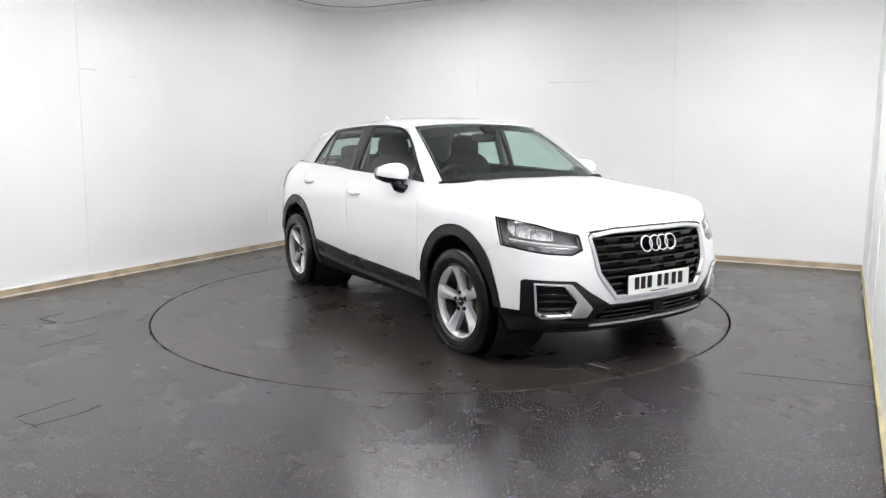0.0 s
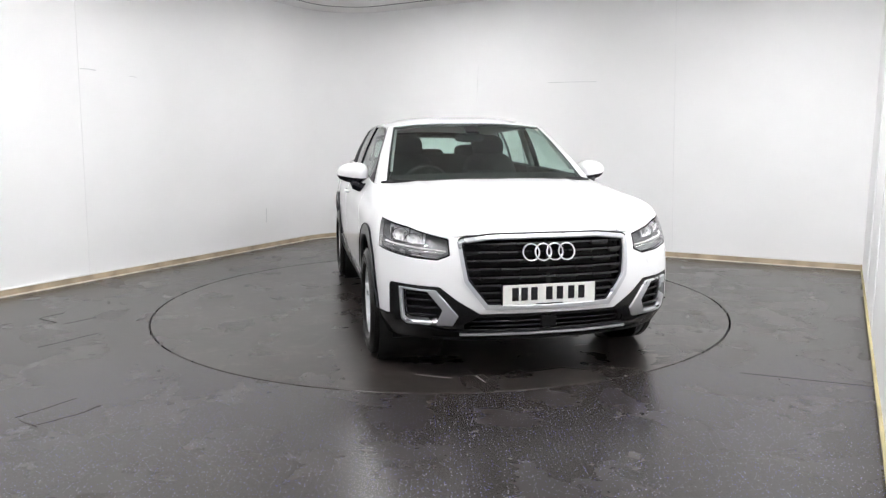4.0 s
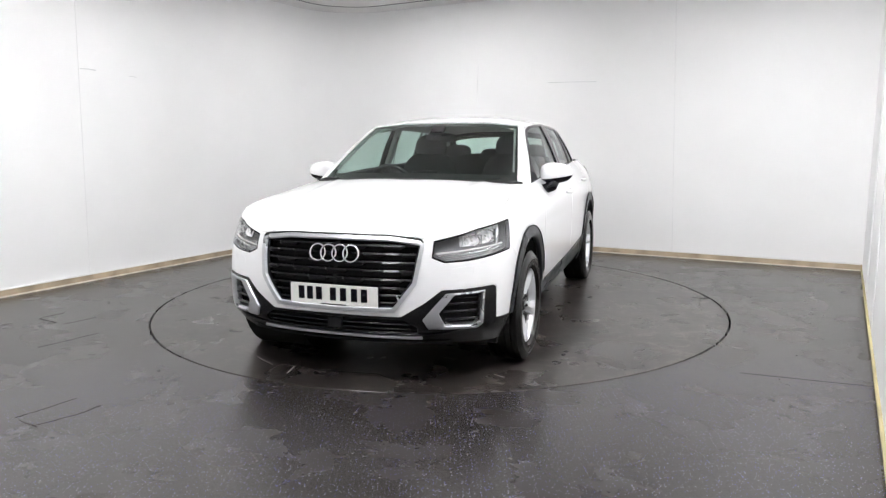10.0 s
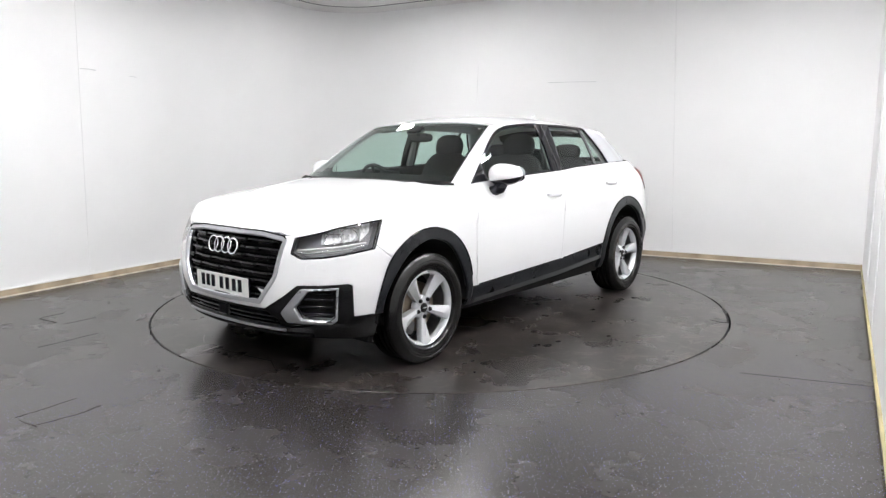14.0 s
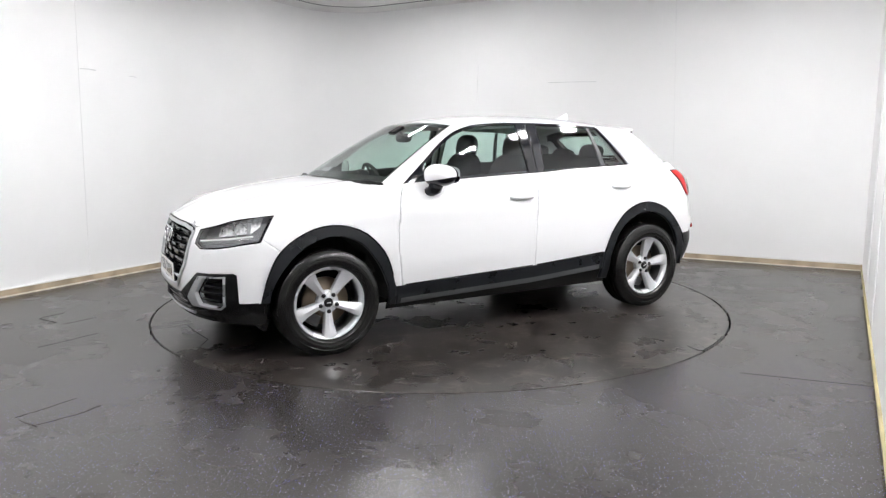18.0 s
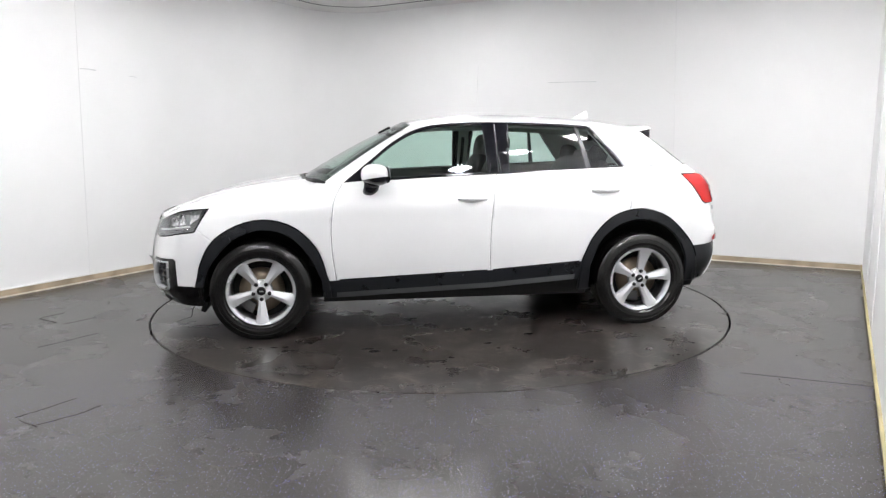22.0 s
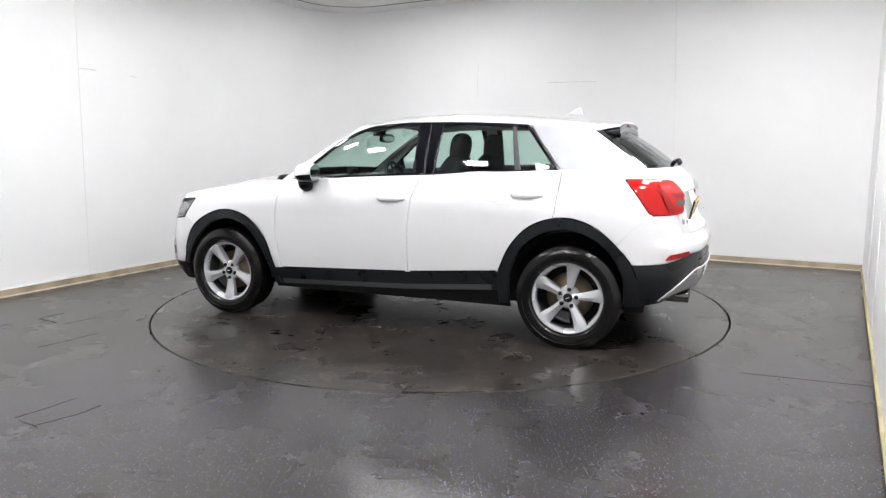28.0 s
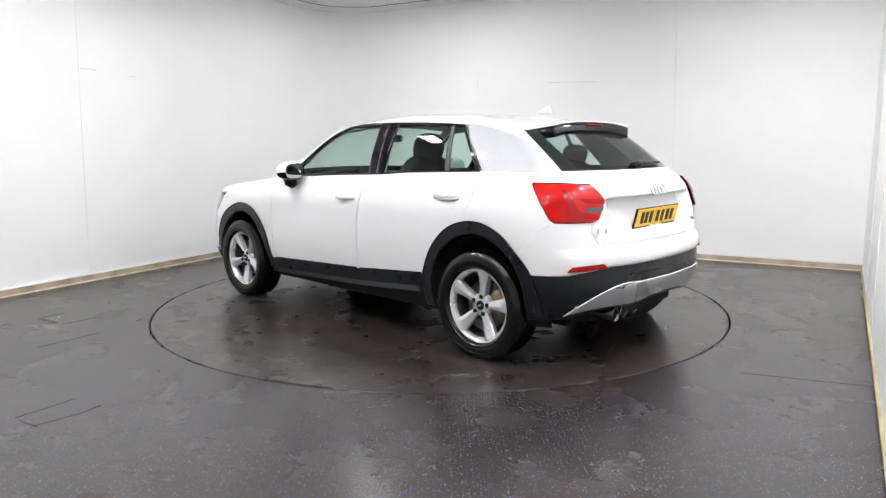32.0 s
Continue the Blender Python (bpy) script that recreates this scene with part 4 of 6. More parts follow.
body("tailgate", [rear_half, within(GATE, 0.0005)], label="white tailgate, closed", join=True, bend=plate_recess)

# dark inner shell that backs the panel gaps and lines the doors
V, F = piece([lambda V: -inside(xz(V), OPEN_F), lambda V: -inside(xz(V), OPEN_R), not_in(GRILLE, -0.01), not_in(LAMP, -0.006), not_in(GATE, -0.01), lambda V: np.where(V[:, 3] > 11.5, V[:, 2] - 0.36, 1.0), not_in(FOG_HOLE, -0.01), not_in(INTAKE, -0.01)])
nodes = V[:, 3]
V = skin_point(nodes, V[:, 2], -0.020)
panel("inner_shell", V, F, M_INNER, car, "black inner body shell", 0)

# --- cladding: wheel-arch bands, side skirts, lower bumpers
for poly, hole, lim in ((POLY_AF, OPEN_F, 0.362), (POLY_AR, OPEN_R, 0.292)):
    V, F = piece([(lambda p: lambda V: inside(xz(V), p))(poly), (lambda p: lambda V: -inside(xz(V), p))(hole), lambda V: V[:, 2] - 0.255, (lambda k: lambda V: np.where(np.abs(V[:, 0]) > 1.4, V[:, 2] - k, 1.0))(lim)])
    trims = panel("wheel_arch_trim", skin_point(V[:, 3], V[:, 2], 0.007), F, M_CLAD, car, "dark grey plastic wheel-arch trim", 0.03)
    line = [q for q in poly[1:-1] if q[1] > 0.45]
    for ob, side in zip(trims, (1, -1)):
        pts = [skin_point([node_at(q[1], x=q[0])], [q[1]], 0.0085)[0] * np.array([1, side, 1]) for q in line[::2]]
        part("trim_bead", bm_tube(pts, 0.0042, 6), M_BLACK, ob, "glossy black edge bead", True)
V, F = piece([lambda V: -above_sill(V) - 0.001, lambda V: V[:, 2] - (sill_top(V[:, 0]) - 0.125), out_af, out_ar, lambda V: V[:, 0] + 0.9, lambda V: 0.9 - V[:, 0]])
skirts = panel("side_skirt", skin_point(V[:, 3], V[:, 2], 0.004), F, M_CLAD, car, "dark grey plastic side skirt", 0.03)
V, F = piece([lambda V: (sill_top(V[:, 0]) - 0.085 - 0.018 * np.clip((V[:, 0] - 0.5) / 0.15, 0, 1)) - V[:, 2] + 0.018 * np.clip((V[:, 0] - 0.5) / 0.15, 0, 1), lambda V: V[:, 2] - (sill_top(V[:, 0]) - 0.122), lambda V: V[:, 0] + 0.82, lambda V: 0.82 - V[:, 0]])
M_STRIP = mat("mid_grey_plastic", (0.075, 0.078, 0.082), 0.45, var=0.1)
for ob, side in zip(skirts, (1, -1)):
    P = skin_point(V[:, 3], V[:, 2], 0.009) * np.array([1, side, 1])
    st = obj("skirt_insert", P, F if side > 0 else F[:, ::-1], M_STRIP, ob, "mid grey insert strip", True)

V, F = patch(BLACK_F, -0.003, 0.008, [FOG, INTAKE])
lower_f = welded("lower_front_bumper", V, F, M_GLOSSCLAD, car, "black lower front bumper", 0.02)
for side in (1, -1):
    pts = [skin_point([node_at(0.364, x=x)], [0.364], 0.003)[0] * np.array([1, side, 1]) for x in np.linspace(1.735, 1.838, 9)]
    part("bumper_bead", bm_tube(pts, 0.004, 6), M_BLACK, lower_f, "glossy black edge bead", True)
lip = [nose_at(y, 0.268, 0.006) for y in np.linspace(-0.47, 0.47, 41)]
part("chin_strip", bm_tube(lip, 0.009, 8), M_SATIN, car, "silver chin strip", True)
lip = [nose_at(y, 0.238, -0.004) for y in np.linspace(-0.60, 0.60, 41)]
part("chin_spoiler", bm_tube(lip, 0.014, 8, flat=0.8), M_MATT, car, "black chin spoiler", True)
edge_line = [nose_at(y, 0.287 + 0.075 * max(0, (abs(y) - 0.5) / 0.3) ** 1.5, 0.002) for y in np.linspace(-0.74, 0.74, 61)]
part("bumper_edge", bm_tube(edge_line, 0.006, 6), M_BLACK, car, "glossy black bumper edge", True)
# lower intake: dark hollow with one glossy bar and the sensor block
V, F = patch(INTAKE, -0.055, 0.012)
welded("lower_intake", V, F, M_MATT, car, "black lower air intake", 0.01)
for z in (0.345, 0.318):
    bar = [nose_at(y, z, -0.012) for y in np.linspace(-0.42, 0.42, 31)]
    part("intake_bar", bm_tube(bar, 0.006, 6), M_BLACK, car, "glossy black intake bar", True)
part("radar_cover", bm_box(0.02, 0.085, 0.062, pose(2.098, 0, 0.338), 0.006), M_MATT, car, "black sensor cover")

# fog-lamp insets: silver frame round a slatted black hollow
V, F = patch(FOG, lambda s, z: 0.008 + 0 * s, 0.005, [FOG_HOLE])
fog_frames = panel("fog_surround", V, F, M_SATIN, car, "silver fog-lamp surround", 0.05)
V, F = patch(FOG_HOLE, -0.050, 0.008)
fogs = panel("fog_hollow", V, F, M_MATT, car, "black fog-lamp hollow", 0.004)
for ob, side in zip(fogs, (1, -1)):
    for k, z in enumerate((0.375, 0.415, 0.455, 0.487)):
        ends = [(0.580 + abs(0.405 - z) * 0.6), 0.755]
        line = [np.array(nose_at(y, z, -0.018)) * np.array([1, side, 1]) for y in np.linspace(ends[0], ends[1], 9)]
        part("slat", bm_tube(line, 0.005, 6, flat=1.6), M_BLACK, ob, "", True)

# --- grille
V, F = patch(GRILLE, -0.060, 0.012)
welded("grille_backing", V, F, M_MATT, car, "black grille backing", 0.004)
INNER1 = shrink(GRILLE, 0.022)
INNER1 = [(max(s, 0), z) for s, z in INNER1]
INNER1[0], INNER1[-1] = (0, INNER1[0][1]), (0, INNER1[-1][1])
hole = [(-0.2, INNER1[0][1])] + INNER1 + [(-0.2, INNER1[-1][1])]
V, F = patch(GRILLE, 0.008, 0.004, [hole])
welded("grille_frame", V, F, M_SATIN, car, "satin silver grille frame", 0.045)
INNER2 = shrink(INNER1, 0.010)
INNER2 = [(max(s, 0), z) for s, z in INNER2]
INNER2[0], INNER2[-1] = (0, INNER2[0][1]), (0, INNER2[-1][1])
hole2 = [(-0.2, INNER2[0][1])] + INNER2 + [(-0.2, INNER2[-1][1])]
V, F = patch(INNER1, -0.012, 0.004, [hole2])
welded("grille_inner_frame", V, F, M_BLACK, car, "glossy black inner grille frame", 0.03)


# black tube added to draw the dark gap under the bonnet's front edge
seal = [nose_at(y, float(np.interp(abs(y), [0, 0.30, 0.455, 0.472], [0.8055, 0.8035, 0.786, 0.772])), 0.009) for y in np.linspace(-0.472, 0.472, 61)]
part("bonnet_shut_line", bm_tube(seal, 0.0042, 6), M_MATT, car, "dark shut line above the grille", True)


def grille_half(z):
    """Half width of the grille's opening at a height."""
    return float(np.interp(z, [0.43, 0.56, 0.76, 0.79], [0.325, 0.425, 0.447, 0.42]))


for k, z in enumerate((0.750, 0.708, 0.665, 0.621, 0.577, 0.535, 0.497, 0.457)):
    w = grille_half(z) - 0.004
    bm = bmesh.new()
    ys = np.linspace(-w, w, 121)
    rows = []
    for y in ys:
        # thickened, faceted lengths at a regular pitch, staggered from bar to bar
        ph = ((y + 0.105 * (k % 2)) / 0.21) % 1.0
        thick = np.clip((0.30 - abs(ph - 0.5)) / 0.06, 0, 1) if k < 6 else 0.0
        hgt = 0.008 + 0.013 * thick
        f, bk = nose_at(y, z, -0.010 - 0.008 * (1 - thick)), nose_at(y, z, -0.058)
        rows.append([bm.verts.new(p) for p in ((f[0] - 0.0045, y, z + 0.005), (f[0], y, z - 0.005), (f[0] - 0.003, y, z - hgt), (bk[0], y, z - hgt), (bk[0], y, z + 0.006))])
    for a, b in zip(rows[:-1], rows[1:]):
        for j in range(5):
            bm.faces.new((a[j], a[(j + 1) % 5], b[(j + 1) % 5], b[j]))
    part("grille_bar", bm, M_GRILLE, car)


def ring_path(c, r, ax, n=28):
    """A circle about c in the plane of ax (two directions)."""
    a, b = Vector(ax[0]), Vector(ax[1])
    return [Vector(c) + a * (r * math.cos(2 * math.pi * i / n)) + b * (r * math.sin(2 * math.pi * i / n)) for i in range(n)]


def bm_ring(c, r, ax, thick):
    """A flat-topped ring about c."""
    a, b = Vector(ax[0]).normalized(), Vector(ax[1]).normalized()
    n = a.cross(b)
    m = Matrix((( a.x, b.x, n.x, c[0]), (a.y, b.y, n.y, c[1]), (a.z, b.z, n.z, c[2]), (0, 0, 0, 1)))
    t = thick
    return bm_lathe([(r - t, -t), (r - t, 0.5 * t), (r - 0.5 * t, t), (r + 0.5 * t, t), (r + t, 0.5 * t), (r + t, -t), (r - t, -t)], 40, m)


badge = part("badge_bar", bm_box(0.012, 0.20, 0.010, pose(2.062, 0, 0.707), 0.003), M_BLACK, car, "black badge holder")
for k in range(4):
    y = (k - 1.5) * 0.0655
    part("badge_ring", bm_ring((nose_at(y, 0.707, 0.012)[0] + 0.003 * (k % 2), y, 0.707), 0.0445, ((0, 1, 0), (-0.22, 0, 1)), 0.0052), M_CHROME, badge, "chrome ring", True)

# --- number plates: plain bars stand in for the characters
def number_plate(name, x, z, tilt, sheet, facing, label):
    m = pose(x, 0, z, 0, tilt, 0 if facing > 0 else 180)
    back = part(name, bm_box(0.012, 0.53, 0.121 if facing < 0 else 0.113, m, 0.003), M_BLACK, car, label)
    part("plate_sheet", bm_box(0.006, 0.515, 0.106 if facing < 0 else 0.108, m @ pose(0.006, 0, 0.004 if facing < 0 else 0), 0.002), sheet, back)
    for y in (0.193, 0.131, 0.062, -0.002, -0.092, -0.150, -0.205):
        # a pair of uprights and a cross bar fill the place of each character
        y0 = y * 0.93
        part("plate_bar", bm_box(0.002, 0.036, 0.070, m @ pose(0.0095, y0, 0.004)), M_BLACK, back)
    part("plate_bar", bm_box(0.002, 0.15, 0.006, m @ pose(0.0095, 0, -0.052)), M_PLATE_W if facing < 0 else M_BLACK, back)
    return back


number_plate("front_number_plate", 2.100, 0.486, 0, M_PLATE_W, 1, "white number plate with black bars")
number_plate("rear_number_plate", -1.986, 0.838, 13, M_PLATE_Y, -1, "yellow number plate with black bars")
# bonnet's leading edge shadow line and tailgate badge
for k in range(4):
    y = (k - 1.5) * 0.042
    p = tail_at(y, 0.996, 0.006)
    part("rear_badge_ring", bm_ring((p[0] - 0.002 * (k % 2), y, 0.996), 0.0285, ((0, 1, 0), (0.42, 0, 1)), 0.0034), M_SATIN, car, "silver ring on the tailgate", True)
for y0, y1, z0, z1, nm in ((0.633, 0.592, 0.786, 0.814, ""), (0.575, 0.545, 0.785, 0.807, "")):
    ym = (y0 + y1) / 2
    p = tail_at(ym, 0.80, 0.005)
    part("model_badge_bar", bm_box(0.008, y0 - y1, z1 - z0, pose(p[0], ym, (z0 + z1) / 2, 0, 8, 22), 0.002), M_SATIN, car, "small silver badge bar")
p = tail_at(-0.40, 0.80, 0.004)
part("model_badge_bar", bm_box(0.004, 0.06, 0.022, pose(p[0] - 0.004, -0.42, 0.795, 0, 8, -14), 0.002), M_SATIN, car, "small silver badge bar")

# --- headlamps
V, F = patch(shrink(LAMP, 0.002), -0.065, 0.006)
lamp_base = panel("headlamp", V, F, M_LAMP_IN, car, "clear headlamp with chrome reflectors", 0.004)
lens_v, lens_f = patch(shrink(LAMP, 0.001), 0.001, 0.006)
rim_v, rim_f = patch(LAMP, 0.0005, 0.004, [shrink(LAMP, 0.007)])


def lamp_strip(z_off, s0, s1, out, r, n=16):
    """A line inside the lamp, along its lower edge."""
    ss_ = np.linspace(s0, s1, n)
    zz_ = np.interp(ss_, [LAMP[10][0], LAMP[8][0], LAMP[6][0]], [0.704, 0.722, 0.750]) + z_off
    return skin_point(ss_, zz_, out)


S_IN, S_OUT = LAMP[0][0], LAMP[6][0]
for ob, side in zip(lamp_base, (1, -1)):
    flipm = np.array([1, side, 1])
    ln = obj("lens", lens_v * flipm, lens_f if side > 0 else lens_f[:, ::-1], M_LENS, ob, "clear lamp cover", True)
    ln.visible_shadow = False
    rm = obj("lens_rim", rim_v * flipm, rim_f if side > 0 else rim_f[:, ::-1], M_BLACK, ob, "black rim", True)
    wall_v, wall_f = [], []
    for s_, z_ in rounded(LAMP, 0.004, 1):
        wall_v += [skin_point([s_], [z_], 0.0)[0] * flipm, skin_point([s_], [z_], -0.068)[0] * flipm]
    nn = len(wall_v)
    wall_f = [(i, i + 1, (i + 3) % nn, (i + 2) % nn) for i in range(0, nn, 2)]
    obj("housing", wall_v, wall_f, M_LAMP_IN, ob, "dark lamp housing")
    # two reflector bowls with a bright box round each
    for s_, z_, w_, h_ in ((S_IN + 0.94, 0.770, 0.095, 0.056), (S_IN + 1.48, 0.792, 0.098, 0.070)):
        c = skin_point([s_], [z_], -0.050)[0] * flipm
        m = pose(*c, 0, 0, side * 34)
        bm = bm_lathe([(0.012, -0.03), (0.022, -0.024), (0.034, -0.005), (0.040, 0.012), (0.043, 0.012)], 24, m @ pose(0, 0, 0, 0, 90, 0) @ Matrix.Diagonal((h_ / 0.085, w_ / 0.085, 1, 1)))
        part("reflector", bm, M_CHROME, ob, "chrome reflector bowl", True)
        part("bulb", bm_lathe([(0, 0.012), (0.007, 0.006), (0.009, -0.01), (0.009, -0.03)], 12, m @ pose(0, 0, 0, 0, 90, 0)), M_FRAME, ob, "pale bulb shield", True)
        for dz in (0.5, -0.5):
            part("bezel", bm_box(0.034, w_ + 0.012, 0.004, m @ pose(-0.005, 0, dz * h_ * 1.02), 0.0015), M_CHROME, ob)
        for dy in (0.5, -0.5):
            part("bezel", bm_box(0.034, 0.004, h_, m @ pose(-0.005, dy * (w_ + 0.012), 0), 0.0015), M_SATIN, ob)
    cr_v, cr_f = patch([(LAMP[1][0] + 0.12, 0.742), (LAMP[1][0] + 0.12, 0.792), (LAMP[2][0], 0.824), (LAMP[3][0], 0.850), (LAMP[4][0] - 0.14, 0.856), (LAMP[5][0] - 0.16, 0.80), (LAMP[6][0] - 0.16, 0.764), (LAMP[8][0], 0.742)], -0.046, 0.008)
    obj("crystal_panel", cr_v * flipm, cr_f if side > 0 else cr_f[:, ::-1], M_CRYSTAL, ob, "faceted chrome panel", True)
    part("light_bar", bm_tube(lamp_strip(0.004, S_IN + 0.05, S_OUT - 0.12, -0.020, 0) * flipm, 0.0055, 8), M_FRAME, ob, "white daytime-light bar", True)
    part("light_bar", bm_tube(lamp_strip(-0.008, S_IN + 0.05, S_OUT - 0.12, -0.014, 0) * flipm, 0.0035, 8), M_CHROME, ob, "chrome trim bar", True)
    for k_ in range(3):
        w_ = (k_ + 1) / 4
        rib = [lamp_strip(-0.008 - 0.038 * w_, s_, s_, -0.030 - 0.004 * k_, 0, 1)[0] * flipm for s_ in np.linspace(S_IN + 0.10 + 0.22 * w_, S_OUT - 0.30 - 0.25 * w_, 14)]
        part("lens_rib", bm_tube(rib, 0.0032, 6), M_SATIN, ob, "", True)

# washer covers in the bumper
for side in (1, -1):
    pts = [nose_at(y, z, 0.0018) for y, z in ((0.62, 0.612), (0.72, 0.618), (0.722, 0.644), (0.65, 0.644), (0.62, 0.636))]
    part("washer_cover", bm_tube([np.array(p) * np.array([1, side, 1]) for p in pts], 0.0012, 5, closed=True), M_PAINT, car, "washer cover outline")

# --- tail lamps
TAIL_IN = shrink(TAIL, 0.005)
V, F = patch(TAIL, 0.001, 0.005, [TAIL_IN])
tails = panel("tail_lamp", V, F, M_BLACK, car, "red tail lamp with a clear segment", 0.02)
V, F = patch(TAIL_IN, lambda s, z: 0.006 + 0.010 * np.clip((s - 11.9) / 0.4, 0, 1), 0.006)
clear_poly = zs([(0.672, 0.928), (0.556, 0.930), (0.575, 0.902), (0.665, 0.898)], True)
cv, cf = patch(clear_poly, 0.018, 0.005)
ridge_poly = zs([(0.70, 0.978), (0.548, 0.972), (0.545, 0.945), (0.66, 0.950)], True)
rv, rf = patch(ridge_poly, 0.019, 0.004)
dark_poly = zs([(0.735, 1.03), (0.722, 1.03), (0.700, 0.905), (0.60, 0.885), (0.62, 0.862), (0.735, 0.862), (0.748, 0.90)], True)
dv, df = patch(dark_poly, 0.0175, 0.006)
for ob, side in zip(tails, (1, -1)):
    fl = np.array([1, side, 1])
    turn = (lambda f: f if side > 0 else f[:, ::-1])
    obj("red_lens", V * fl, turn(F), M_RED, ob, "glossy red lens", True)
    obj("clear_segment", cv * fl, turn(cf), M_DARKCHROME, ob, "clear silver segment", True)
    obj("light_ridge", rv * fl, turn(rf), M_REDDARK, ob, "dark red ridge", True)
    obj("inner_facet", dv * fl, turn(df), M_REDDARK, ob, "darker red facet", True)

# --- lower rear bumper, reflectors, diffuser, exhaust
V, F = patch(BLACK_R, 0.002, 0.009)
V, F = clip(V, F, -inside(V[:, [0, 2]], POLY_AR))
welded("lower_rear_bumper", V, F, M_CLAD, car, "dark grey plastic lower rear bumper", 0.02)
V, F = patch(REFLECTOR, 0.022, 0.004)
panel("reflector_strip", V, F, M_REDDARK, car, "red reflector strip", 0.012)
V, F = patch(DIFFUSER, 0.007, 0.006)
welded("diffuser", V, F, M_SATIN, car, "satin silver rear diffuser", 0.008)
edge_pts = [skin_point([s_], [z_], 0.009)[0] for s_, z_ in curve(DIFFUSER[:6], 30)]
for side in (1, -1):
    part("diffuser_edge", bm_tube([p * np.array([1, side, 1]) for p in edge_pts], 0.004, 6), M_FRAME, car, "pale diffuser edge", True)
for z_ in (0.545, 0.50):
    line = [tail_at(y, z_, 0.004) for y in np.linspace(-0.42, 0.42, 31)]
    part("bumper_crease", bm_tube(line, 0.005, 6), M_BLACK, car, "", True)
part("undertray_rear", bm_box(0.30, 0.80, 0.10, pose(-1.76, 0, 0.30), 0.03), M_MATT, car, "black rear undertray")
for y in (0.475, 0.385):
    ex = part("exhaust_tip", bm_lathe([(0.030, -0.01), (0.034, 0.02), (0.038, 0.024), (0.040, 0.018), (0.040, -0.14)], 28, pose(-1.980, y, 0.308, 0, -90, 0)), M_DARKCHROME, car, "dark chrome exhaust tip", True)
    part("bore", bm_lathe([(0, 0.0), (0.033, 0.0)], 24, pose(-1.980, y, 0.308, 0, -90, 0)), M_INNER, ex, "black bore")

# --- roof, pillars, blades, spoiler
V, F = roof_grid(-1.405, 0.300, 90)
welded("roof", V, F, M_PAINT, car, "white roof", 0.02)
V, F = roof_grid(-1.535, -1.409, 14)
V[:, 1] *= 1 - 0.10 * np.clip((-1.40 - V[:, 0]) / 0.13, 0, 1) ** 2
LIFT = 0.022 * np.clip((-1.409 - V[:, 0]) / 0.126, 0, 1)
V[:, 2] += LIFT
spoiler = welded("roof_spoiler", V, F, M_PAINT, car, "white roof spoiler", 0.007)
brk = part("brake_lamp", bm_box(0.012, 0.18, 0.010, pose(-1.535, 0, float(V[V[:, 0] < -1.53, 2].max()) - 0.022), 0.003), M_REDDARK, spoiler, "high brake lamp, off")
V = V * np.array([1.0, 0.985, 1.0]) - np.array([-0.003, 0, 0.0085])
welded("spoiler_underside", V, F, M_BLACK, spoiler, "black underside", 0.066)

behind_dlo = lambda V: -(V[:, 0] - np.interp(V[:, 2], [1.0, 1.104, 1.390, 1.45], [-1.298, -1.215, -0.985, -0.937]))
BLADE_TOP = lambda V: (1.3985 - 0.095 * np.clip((-1.0 - V[:, 0]) / 0.42, 0, 1.5) ** 1.5) - V[:, 2]
V, F = green_piece([side_region, pls(behind_dlo, 0.014), BLADE_TOP, lambda V: V[:, 2] - 1.1135])
panel("pillar_blade", V, F, M_BLADE, car, "silver rear pillar blade", 0.008)
V, F = green_piece([side_region, behind_dlo, lambda V: -BLADE_TOP(V) - 0.0015])
panel("rear_roof_rail", V, F, M_PAINT, car, "white rear roof rail", 0.008)
V, F = green_piece([side_region, behind_dlo, lambda V: 1.1125 - V[:, 2]])
panel("belt_filler", V, F, M_PAINT, car, "white belt filler", 0.004)
V, F = green_piece([A_PILLAR, lambda V: -behind_dlo(V), neg(dlo_in, 0.0)])
V, F = clip(V, F, V[:, 2] - np.interp(-V[:, 0], [-0.8, -0.35, 0.26, 0.8, 1.22], [1.005, 1.040, 1.066, 1.084, 1.098]))
panel("roof_pillar", V, F, M_PAINT, car, "white windscreen pillar and roof rail", 0.012)

# black trim round the side windows
V, F = green_piece([dlo_in, lambda V: 0.0165 - dlo_in(V)])
panel("window_trim", V + np.array([0, 0.003, 0]), F, M_BLACK, car, "glossy black window trim", 0.010)


def strip_between(xb0, xb1, xt0, xt1):
    """Signed: positive between two slanting lines in side view."""
    def test(V):
        w = (V[:, 2] - 1.08) / 0.34
        return np.minimum((xb0 + (xt0 - xb0) * w) - V[:, 0], V[:, 0] - (xb1 + (xt1 - xb1) * w))
    return test


for a, b, c, d in ((-0.225, -0.296, -0.205, -0.2935), (-0.302, -0.372, -0.2995, -0.392)):
    V, F = green_piece([dlo_in, strip_between(a, b, c, d)])
    panel("door_pillar_cover", V + np.array([0, 0.004, 0]), F, M_BLACK, car, "glossy black door pillar cover", 0.012)
QUARTER = strip_between(-0.932, -0.972, -0.868, -0.892)
V, F = green_piece([dlo_in, QUARTER])
panel("quarter_bar", V + np.array([0, 0.003, 0]), F, M_STRIP, car, "dark quarter-window bar", 0.012)
# sail panel in front of the mirror
V, F = green_piece([dlo_in, lambda V: V[:, 0] - 0.585])
panel("mirror_sail", V + np.array([0, 0.004, 0]), F, M_BLACK, car, "glossy black mirror sail", 0.010)

